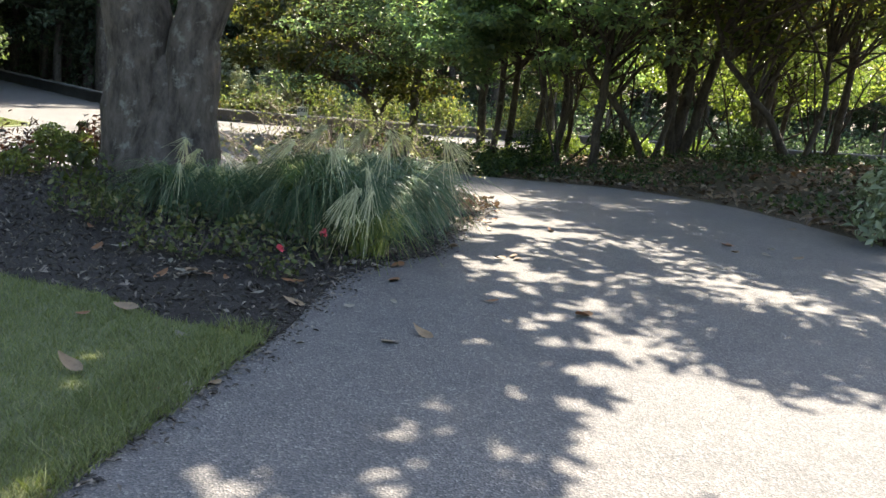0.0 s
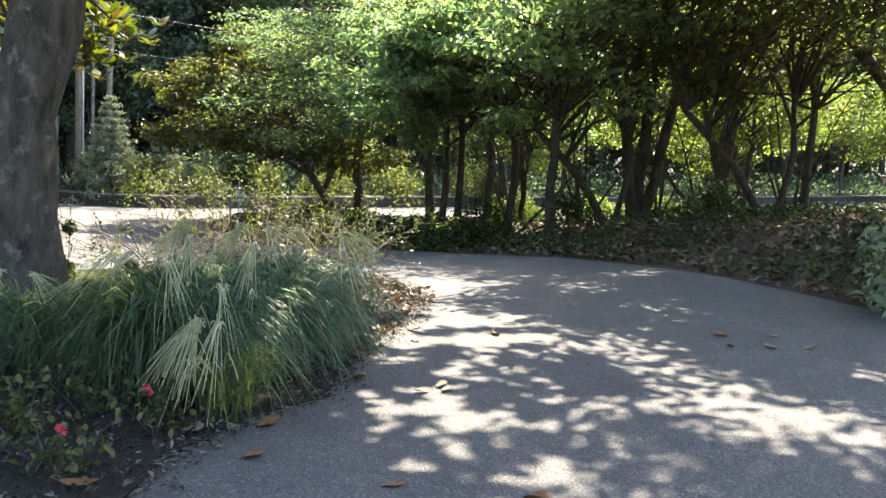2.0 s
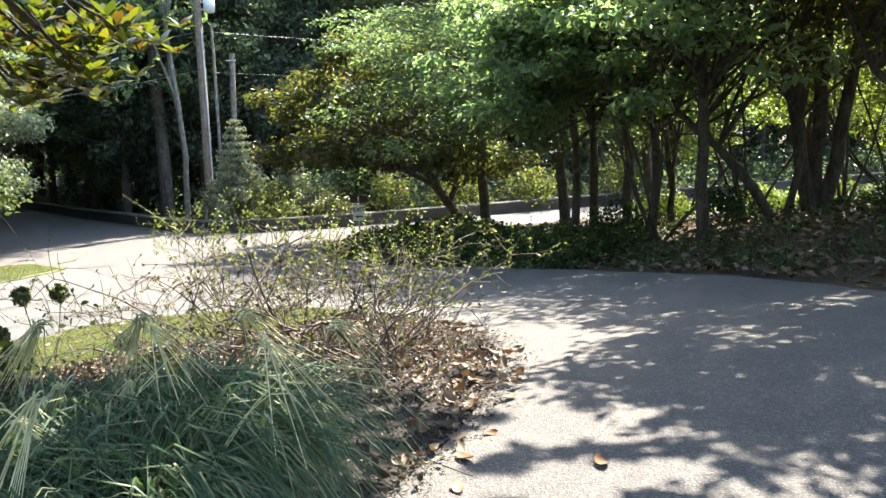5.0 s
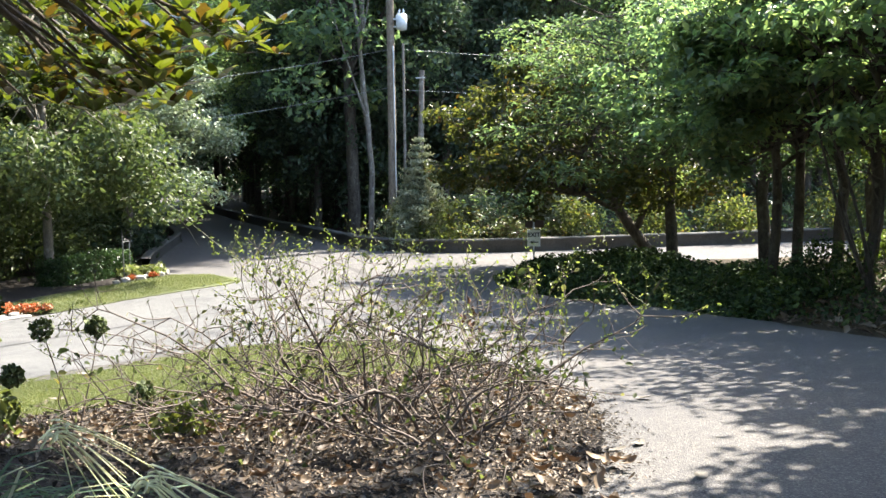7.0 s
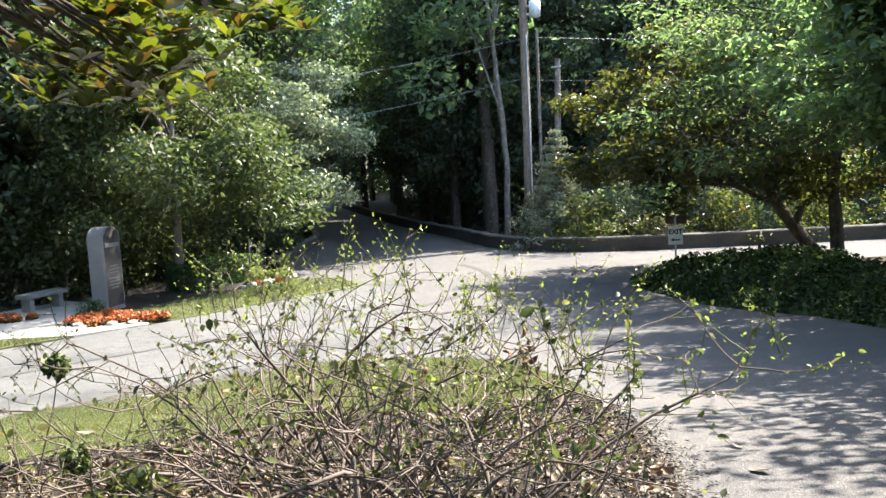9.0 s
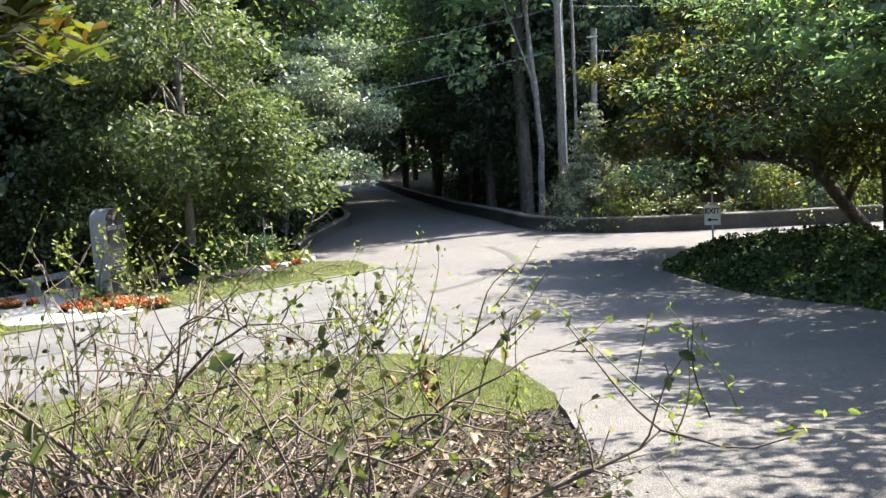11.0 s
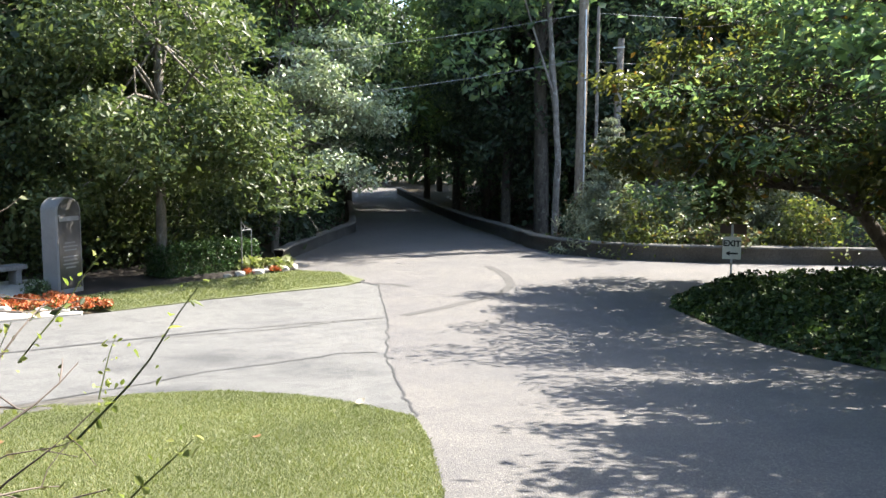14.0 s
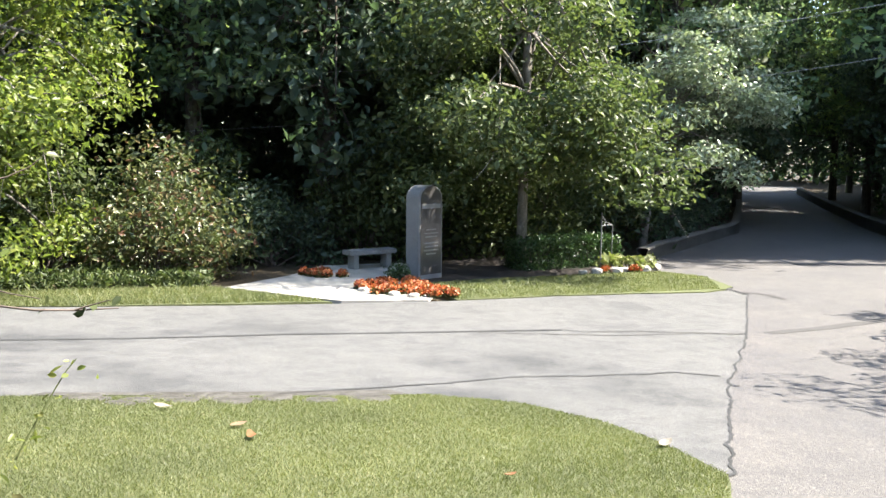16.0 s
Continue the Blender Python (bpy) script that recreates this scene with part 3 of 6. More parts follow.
ground_sheet()
draped("road", [(-1.4, -14.0)] + DRIVE_LEFT + SEAM + LAWN_TIP + CURB_LINE + [(-60, 74), (-56, 78)] + WALL_LINE + [(42, 57)] + ISLAND_BACK[2:] + ISLAND_FRONT, asphalt, 0.012, 0.8,
       "sunlit grey asphalt driveway dappled with tree shade", "road")
draped("road_branch", [(-3.92, 17.8)] + LAWN_WEST + BRANCH_FAR + [(-13.2, 26.9)] + SEAM[::-1], branch_asphalt, 0.014, 0.8, "pale grey patched asphalt of the side road", "road")
draped("lawn_west", DRIVE_LEFT[12:] + LAWN_WEST + BED_BACK[6:7][::-1] + BED_BACK[:6][::-1], turf, 0.03, 0.8, "short sunlit green lawn beside the driveway", "lawn")
draped("lawn_front", [(-0.83, 4.12)] + BED_BACK[::-1][:5] + [(-8.5, 5.2), (-9.5, -14.0), (-1.4, -14.0), (-1.13, 2.45)], turf, 0.03, 0.8, "shaded mown lawn next to the driveway", "lawn")
draped("bed", DRIVE_LEFT[2:12] + BED_BACK, mulch, 0.024, 0.5, "dark mulched planting bed under the magnolia", "planting bed")
draped("lawn_far", [(-13.3, 26.9), (-13.5, 27.3), (-15.0, 28.0), (-16.2, 27.6), (-16.3, 25.4), (-16.4, 22.8), (-16.3, 21.4), (-14.4, 20.85), (-13.98, 20.9), (-13.85, 23.0), (-13.15, 26.2)], turf, 0.03, 0.7,
       "strip of sunlit green lawn along the side road", "lawn")
draped("lawn_south", [(-14.45, 18.6), (-15.05, 15.0), (-15.55, 13.2), (-16.8, 3.2), (-18.4, 3.2), (-17.6, 13.0), (-17.3, 15.5), (-16.95, 17.1)], turf, 0.03, 0.8, "narrow grass verge along the side road", "lawn")
draped("pavement", [(-16.9, 17.15), (-14.4, 18.75), (-13.98, 20.3), (-15.4, 21.2), (-17.2, 21.2), (-18.2, 22.4), (-19.8, 22.3), (-19.9, 20.2), (-18.3, 18.9)], concrete, 0.05, 0.8, "pale concrete pad in front of the monument", "pavement")
draped("bed_far", [(-16.25, 27.55), (-16.35, 25.4), (-16.45, 22.8), (-16.35, 21.3), (-17.2, 21.25), (-18.2, 22.5), (-20.5, 24.0), (-20.5, 28.0), (-17.6, 28.2)], mulch, 0.02, 0.7, "dark mulch bed at the wood's edge", "planting bed")
draped("concrete_strip", [(-7.8, 13.6), (-7.45, 15.1), (-7.2, 16.3), (-7.25, 16.9), (-7.5, 16.8), (-7.6, 15.6), (-7.9, 13.7)], strip_concrete, 0.02, 0.5, "broken strip of old concrete at the lawn's edge", "pavement")
low_wall("wall_right", WALL_LINE, 0.5, 0.3, old_concrete, "low weathered concrete retaining wall along the road")
low_wall("wall_left", CURB_LINE, 0.42, 0.25, old_concrete, "low weathered concrete wall beside the wooded road")
stroke("seam_crack", [DRIVE_LEFT[-1]] + SEAM + [(-13.1, 26.95)], 0.028, tar, 0.02, "ragged dark crack along the joint of two asphalts", "crack", rng, 0.022)
# plain dark stroke running along the side road
stroke("dark_line", [(-12.2, 8.0), (-11.8, 13.3), (-11.5, 16.9), (-10.9, 19.5), (-10.55, 21.0)], 0.1, tar, 0.02, "straight dark line in the side road", "crack", rng)
stroke("hairline_crack", [(-10.55, 21.0), (-10.29, 21.2), (-10.01, 22.13), (-9.54, 23.02), (-9.3, 23.5)], 0.035, skid, 0.02, "thin crack in the side road", "crack", rng, 0.01)
stroke("side_crack", [(-10.75, 19.6), (-10.3, 20.55), (-9.88, 21.42), (-9.66, 22.51), (-9.3, 23.45)], 0.03, skid, 0.02, "faint second crack beside the dark line", "crack", rng, 0.012)
# thin dark stroke laid across the wooded road
stroke("cross_line", [(-16.75, 30.4), (-16.03, 32.76), (-15.27, 34.66), (-14.4, 36.3)], 0.07, tar, 0.02, "thin dark line across the wooded road", "crack", rng)
stroke("oil_smear", [(-12.89, 27.0), (-12.33, 27.2), (-11.82, 27.09)], 0.16, skid, 0.018, "faint dark smear near the lawn's tip", "stain", rng, 0.04)
stroke("patch_edge", [(-7.45, 15.6), (-7.62, 16.7), (-7.82, 18.4), (-7.5, 20.5), (-7.1, 20.9)], 0.05, tar, 0.02, "dark edge of an asphalt patch", "crack", rng, 0.03)
stroke("lawn_crack", [(-12.6, 26.85), (-13.2, 26.9), (-13.55, 27.3)], 0.12, tar, 0.02, "dark broken edge of the asphalt", "crack", rng, 0.05)
stroke("tyre_mark", [(-9.27, 23.88), (-9.32, 25.16), (-9.47, 26.62), (-9.69, 27.69), (-10.11, 28.68), (-11.07, 29.94), (-11.97, 30.86), (-12.94, 31.71)], 0.22, skid, 0.018, "faint curved tyre mark on the road", "tyre mark", rng)

# ---------------------------------------------------------------- magnolia over the bed
def big_magnolia():
    r = np.random.default_rng(11)
    bx, by = -2.85, 8.55
    t = thing("magnolia_tree", on(bx, by), "large twin-stemmed magnolia with grey bark and glossy leaves", "tree")
    foot = [((-0.04, 0, -0.2), 0.6), ((-0.04, 0, 0.06), 0.5), ((-0.04, 0, 0.35), 0.4), ((-0.04, 0, 0.8), 0.29), ((-0.04, 0, 1.1), 0.16), ((-0.04, 0, 1.24), 0.05)]
    left = [((-0.28, 0, -0.2), 0.38), ((-0.29, 0, 0.8), 0.31), ((-0.34, 0, 1.4), 0.31), ((-0.56, 0.02, 2.2), 0.3), ((-0.85, 0.2, 3.6), 0.26), ((-1.2, 0.6, 5.2), 0.2), ((-1.5, 1.0, 7.5), 0.1)]
    right = [((0.2, -0.02, -0.2), 0.36), ((0.2, 0, 0.8), 0.275), ((0.22, 0, 1.35), 0.25), ((0.45, 0, 2.2), 0.245), ((0.72, 0, 3.6), 0.2), ((0.9, -0.2, 5.2), 0.16), ((1.3, -0.2, 7.5), 0.08)]
    paths = []
    for spine in (foot, left, right):
        p = np.array([a for a, _ in spine])
        q = np.array([b for _, b in spine])
        u = np.linspace(0, len(p) - 1, 16)
        pts = np.stack([np.interp(u, np.arange(len(p)), p[:, i]) for i in range(3)], 1)
        pts[1:-1] += r.normal(size=(14, 3)) * (0.012, 0.012, 0)
        paths.append((pts, np.interp(u, np.arange(len(q)), q)))
    trunk_v, trunk_f = tubes(paths, 22)
    push = np.array([noise.noise_vector(Vector(v) * 2.6)[:2] for v in trunk_v]) * 0.05 + np.array([noise.noise_vector(Vector(v) * 7.0)[:2] for v in trunk_v]) * 0.018
    trunk_v[:, :2] += push
    put("trunk", mesh_of("magnolia_trunk", trunk_v, trunk_f, magnolia_bark, True), t)
    # long low limbs and the crown
    ends = [(-0.73, 4.89, 2.4), (-0.49, 4.13, 2.44), (-0.68, 3.27, 2.3), (-2.63, 5.31, 1.95), (-1.49, 4.51, 2.5), (-1.97, 4.5, 2.1), (-2.26, 4.24, 2.6), (-1.08, 3.73, 2.34), (-0.96, 4.51, 2.5),
            (-1.2, 4.22, 2.1), (-1.59, 4.2, 1.95), (-2.88, 4.95, 2.26), (-2.49, 4.91, 2.6), (-2.11, 4.95, 1.96), (-3.36, 5.12, 2.2), (-3.56, 5.45, 2.4), (-1.58, 3.81, 2.5), (-0.48, 3.31, 2.1),
            (-2.7, 4.26, 1.9), (-3.26, 4.68, 2.2), (-1.38, 3.72, 1.85), (-3.66, 5.9, 2.3), (-0.6, 3.66, 1.9), (-2.5, 4.14, 3.0), (-3.16, 4.84, 3.0)]
    d = unit(r.normal(size=(230, 3)))
    d[:, 2] = np.abs(d[:, 2])
    high = np.array([1.2, 0.4, 5.0]) + d * (0.3 + 0.7 * r.random((230, 1)) ** 0.7) * (5.0, 5.2, 3.0)
    high = high[(high[:, 2] > 5.2) & (high[:, 0] < 3.35 + 0.32 * (high[:, 2])) & (high[:, 1] < 5.0)]
    spread = np.array([4.2, 0.4, 5.3]) + r.random((20, 3)) * (1.6, 4.4, 1.2)
    over = np.array([0.2, -2.2, 4.7]) + r.random((120, 3)) * (5.4, 4.6, 2.2)          # the side towards the drive
    wide = np.concatenate([spread, over])
    reach = np.array([4.5, -0.4, 4.9]) + r.random((4, 3)) * (2.2, 4.4, 2.0)          # a few long boughs over the drive
    north = np.array([0.2, 3.6, 4.9]) + r.random((34, 3)) * (4.4, 1.9, 2.0)          # boughs towards the roses
    high = np.concatenate([high, wide[wide[:, 0] < 3.3 + 0.32 * wide[:, 2]], reach, north])
    limbs = []
    for e in ends:
        limbs.append(limb(r, (-0.55, 0.2, 3.3), e, 0.05, 0.008, 8, 0.15, 0.03))
    for e in high:
        limbs.append(limb(r, (0, 0.1, 3.0 + 2.5 * r.random()), e, 0.06, 0.008, 6, 0.2))
    for one in limbs:
        put("limb", mesh_of("magnolia_limb", *tubes([one], 7), dark_bark, True), t)

    def whorls(centres, per, size):
        """Leaves set in rosettes round the ends of the twigs."""
        sets = []
        for c in centres:
            a = np.arange(per) * 2.4 + r.random() * 6
            tilt = 0.15 + 0.75 * r.random(per)
            along = np.stack([np.cos(a) * np.cos(tilt), np.sin(a) * np.cos(tilt), np.sin(tilt)], 1)
            side = unit(np.cross(along, (0, 0, 1.0)))
            nrm = np.cross(side, along)
            s = size * (0.75 + 0.5 * r.random((per, 1)))
            rows = []
            for u, w, dip in ((0.06, 0.02, 0), (0.3, 0.17, 0.0), (0.62, 0.21, -0.01), (0.88, 0.1, -0.05), (1.0, 0.0, -0.09)):
                mid = c + along * s * u + nrm * s * dip
                rows.append((mid - side * s * w + nrm * s * 0.05, mid + side * s * w + nrm * s * 0.05))
            V = np.stack([q for pair in rows for q in pair], 1).reshape(-1, 3)
            k = np.arange(per)[:, None] * 10
            F = np.concatenate([k + [2 * i, 2 * i + 1, 2 * i + 3, 2 * i + 2] for i in range(4)])
            sets.append((V, F))
        return join(*sets)
    low_c = np.concatenate([np.asarray(e) + r.normal(size=(8, 3)) * (0.24, 0.24, 0.12) for e in ends] + [np.asarray([ends[0]])])
    high_c = np.concatenate([e + r.normal(size=(9, 3)) * (0.42, 0.42, 0.3) for e in high])
    put("low_foliage", mesh_of("magnolia_low_foliage", *whorls(low_c, 9, 0.2), leaf_magnolia), t, "glossy yellow-green leaves on the low limbs")
    put("crown", mesh_of("magnolia_crown", *whorls(high_c, 9, 0.22), leaf_magnolia), t)


big_magnolia()

# ---------------------------------------------------------------- trees of the island
def island_trees():
    r = np.random.default_rng(21)
    tri = [([(0, 0, -0.2), (-0.25, 0, 1.5), (-0.8, 0.1, 4), (-1.2, 0.2, 6)], [0.15, 0.12, 0.08, 0.03]),
           ([(0.05, 0.05, -0.2), (0.1, 0.1, 1.5), (0.3, 0.2, 4), (0.5, 0.3, 7)], [0.15, 0.13, 0.09, 0.03]),
           ([(0.12, 0, -0.2), (0.45, 0, 1.5), (0.9, 0.1, 4), (1.6, 0.2, 6.5)], [0.14, 0.12, 0.08, 0.03])]
    one = [([(0, 0, -0.2), (0.04, 0, 1.5), (0.02, 0.1, 4), (0.1, 0.2, 7)], [0.11, 0.09, 0.07, 0.03])]
    fork = [([(0, 0, -0.2), (0.1, 0, 1.2), (0.25, 0.1, 4), (0.4, 0.2, 7)], [0.19, 0.16, 0.1, 0.03]),
            ([(0.03, 0, 0.7), (-0.25, 0, 1.7), (-0.7, 0.1, 3.4), (-1.0, 0.2, 5.5)], [0.11, 0.09, 0.06, 0.03])]
    lean = [([(0, 0, -0.2), (-0.7, 0, 0.9), (-1.7, 0.1, 1.9), (-2.4, 0.2, 3.4)], [0.1, 0.08, 0.06, 0.03]),
            ([(0.02, 0, -0.2), (0.3, 0, 1.2), (0.2, 0.1, 2.6), (0.5, 0.2, 4.2)], [0.07, 0.06, 0.04, 0.02])]
    spots = [(5.1, 20.5, tri, "three-stemmed understorey tree on the leaf-strewn bank"), (8.0, 23.6, fork, "forked tree with dark bark on the bank"),
             (9.2, 21.4, one, "slim dark-barked tree on the bank"), (3.0, 18.8, one, "slim dark tree at the edge of the bank"), (4.4, 19.6, lean, "low leaning tree with a slanting stem"),
             (1.4, 23.5, one, "slim tree with dark green layered foliage"), (6.9, 17.6, lean, "low leaning tree among the trunks"), (12.5, 20.0, fork, "forked tree with dark bark on the bank")]
    for x, y, stems, label in spots:
        leaf = leaf_hemlock if y > 18.7 and x < 4 else leaf_dogwood
        broad_tree("understorey_tree", r, on(x, y, 0 if stems is tri or stems is lean else r.random() * 50), stems, (0.2, -0.6, 4.3), (2.7, 2.9, 2.1), 56, 0.75, 5000, 0.15, leaf, dark_bark, label,
                   flat=0.35, up=1.0, low=-0.85, limb_r=0.035)
    # trees whose crowns reach out over the drive, leaving it open along its middle
    own = np.random.default_rng(22)
    for x, y, h, n, r_, back in ((8.4, 13.6, 5.6, 10500, r, 0.6), (6.9, 15.6, 5.4, 9000, r, 2.6), (7.4, 9.8, 5.8, 9500, r, 0), (8.0, 17.2, 6.4, 5500, r, 3.0), (5.6, 18.2, 6.0, 3500, r, 5.2),
                                 (7.6, 6.4, 5.8, 10000, r, 0), (6.3, 14.5, 4.9, 8500, own, 2.6)):
        stems = [([(0, 0, -0.2), (-0.2 - 0.2 * back, 0.1, 2.0), (-0.5 - 0.6 * back, 0.2, 4.5), (-0.9 - back, 0.2, h + 1)], [0.17, 0.14, 0.1, 0.04])]
        broad_tree("overhanging_tree", r_, on(x + back, y), stems, ((-2.2 if y > 9 else -1.3) - back, 0, h), (4.0, 3.2, 1.5), 44, 0.7, n, 0.145, leaf_dogwood, dark_bark, "leafy tree whose crown reaches over the drive", flat=0.5, low=-0.7, shell=0.15,
                   keep=lambda c: (x + back + c[:, 0] > (1.12 if r_ is own else 1.65) + 0.33 * c[:, 2]) & (y + c[:, 1] > 3.4 + 0.66 * c[:, 2]))
    for x, y, h, r_ in ((2.4, 21.0, 4.4, r), (1.0, 23.2, 4.8, r), (2.0, 22.3, 4.7, own)):
        stems = [([(0, 0, -0.2), (0.1, 0.1, 1.6), (-0.1, 0, 3.2), (-0.4, 0, h + 0.8)], [0.1, 0.085, 0.06, 0.03])]
        broad_tree("edge_tree", r_, on(x, y), stems, (-0.5, -0.5, h - 0.8), (2.5, 2.4, 2.0), 44, 0.68, 12000, 0.13, leaf_hemlock, dark_bark, "layered tree at the front of the planted island", flat=0.35, up=1.1, low=-0.8, shell=0.15)
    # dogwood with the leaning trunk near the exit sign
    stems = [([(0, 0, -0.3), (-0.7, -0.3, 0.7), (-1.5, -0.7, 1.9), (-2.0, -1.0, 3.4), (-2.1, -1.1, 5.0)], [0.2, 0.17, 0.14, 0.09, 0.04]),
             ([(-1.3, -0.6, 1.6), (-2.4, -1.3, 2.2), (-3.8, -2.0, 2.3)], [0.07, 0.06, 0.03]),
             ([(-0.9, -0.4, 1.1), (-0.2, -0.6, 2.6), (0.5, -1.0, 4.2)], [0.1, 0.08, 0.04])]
    broad_tree("dogwood_tree", r, on(-2.0, 32.3), stems, (-2.2, -1.9, 3.9), (4.2, 3.9, 2.8), 90, 0.8, 27000, 0.165, leaf_dogwood_shaded, dark_bark, "spreading dogwood with a leaning dark trunk by the sign",
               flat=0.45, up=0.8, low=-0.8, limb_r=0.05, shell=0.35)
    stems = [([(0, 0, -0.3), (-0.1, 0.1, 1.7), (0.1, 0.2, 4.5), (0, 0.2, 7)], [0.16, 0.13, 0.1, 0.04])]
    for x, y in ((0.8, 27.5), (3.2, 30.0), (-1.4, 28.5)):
        broad_tree("hemlock_tree", r, on(x, y), stems, (-0.7, -0.9, 4.5), (3.5, 3.5, 3.2), 72, 0.8, 11500, 0.14, leaf_hemlock_shaded, dark_bark, "dark layered hemlock on the planted island", flat=0.3, up=1.2, low=-0.8, limb_r=0.03, aspect=0.4)


island_trees()

# ---------------------------------------------------------------- trees across the road
def west_trees():
    r = np.random.default_rng(31)
    s = [([(0, 0, -0.2), (0.05, 0, 2), (0, 0.1, 5), (0.1, 0.1, 9), (0.1, 0.1, 12)], [0.15, 0.125, 0.11, 0.08, 0.03])]
    broad_tree("poplar_tree", r, on(-18.3, 24.9), s, (0.8, -0.1, 5.4), (4.2, 3.8, 5.2), 90, 1.1, 42000, 0.15, leaf_poplar, grey_bark, "tall bright green tree behind the clipped hedge", flat=0.55, shell=0.6, up=0.7, low=-0.95, limb_r=0.05,
               keep=lambda c: 0.57 * c[:, 0] + 0.82 * c[:, 1] < 3.9 - 0.4 * c[:, 2])
    s = [([(0, 0, -0.2), (0.2, 0, 1.5), (0.6, -0.2, 4), (0.8, -0.3, 6.5)], [0.14, 0.12, 0.08, 0.03])]
    broad_tree("silver_tree", r, on(-20.9, 30.9), s, (1.7, 0.4, 4.4), (2.7, 2.6, 2.4), 60, 0.75, 17000, 0.13, leaf_pale, grey_bark, "grey-green tree leaning over the wooded road", flat=0.4, shell=0.5, up=0.9, low=-0.9, limb_r=0.035)
    s = [([(0, 0, -0.2), (0, 0, 2), (0.1, 0, 5), (0, 0, 9)], [0.16, 0.13, 0.1, 0.03])]
    broad_tree("young_tree", r, on(-18.6, 12.6), s, (0.2, 0, 4.6), (2.6, 3.0, 4.6), 84, 0.9, 30000, 0.13, leaf_yellow, grey_bark, "bushy yellow-green tree beside the side road", flat=0.6, shell=0.35, low=-0.95)
    shrub("viburnum_shrub", r, on(-18.9, 16.3), (1.7, 1.6, 2.6), 6500, 0.12, leaf_shrub, "large shrub with green and reddish leaves by the pad", 26, 10)
    shrub("dark_shrub", r, on(-20.9, 19.2), (1.4, 1.5, 2.0), 3000, 0.13, leaf_forest, "dark shrub behind the stone bench", 18)
    # between y 5 and 32 the lighter poplar leaf stands in for dappled sun
    for x, y in ((-21.5, 22.0), (-21.8, 24.6), (-21.2, 27.0), (-22.5, 17.2), (-20.9, 14.2), (-21.0, 10.2), (-20.5, 6.5), (-22.0, 30.5), (-23.5, 33.5)):
        shrub("understorey_shrub", r, on(x, y, r.random() * 360), (2.0, 2.0, 2.9), 4600, 0.15, leaf_poplar if 5 < y < 32 else leaf_forest, "dark green understorey shrub at the wood's edge", 24)
    for x, y, h, w in ((-12.1, 37.3, 4.4, 1.5), (-10.2, 38.2, 3.2, 1.3), (-8.0, 39.6, 5.2, 1.6)):
        conifer("spruce_tree", r, on(x, y), h, w, 15000, 0.16, leaf_spruce, dark_bark, "small pale grey-green conifer behind the low wall")
    for x, y, q in ((-13.0, 38.0, 1.3), (-10.6, 37.0, 1.5), (-8.6, 37.4, 1.2), (-6.3, 38.7, 1.5), (-3.8, 40.3, 1.4), (-1.0, 41.8, 1.6), (3.0, 44.0, 1.7)):
        shrub("bank_shrub", r, on(x, y, r.random() * 360), (q, q, q * 1.2), 2600, 0.13, leaf_shrub if q < 1.4 else leaf_dogwood, "leafy shrub growing above the retaining wall", 18)


west_trees()

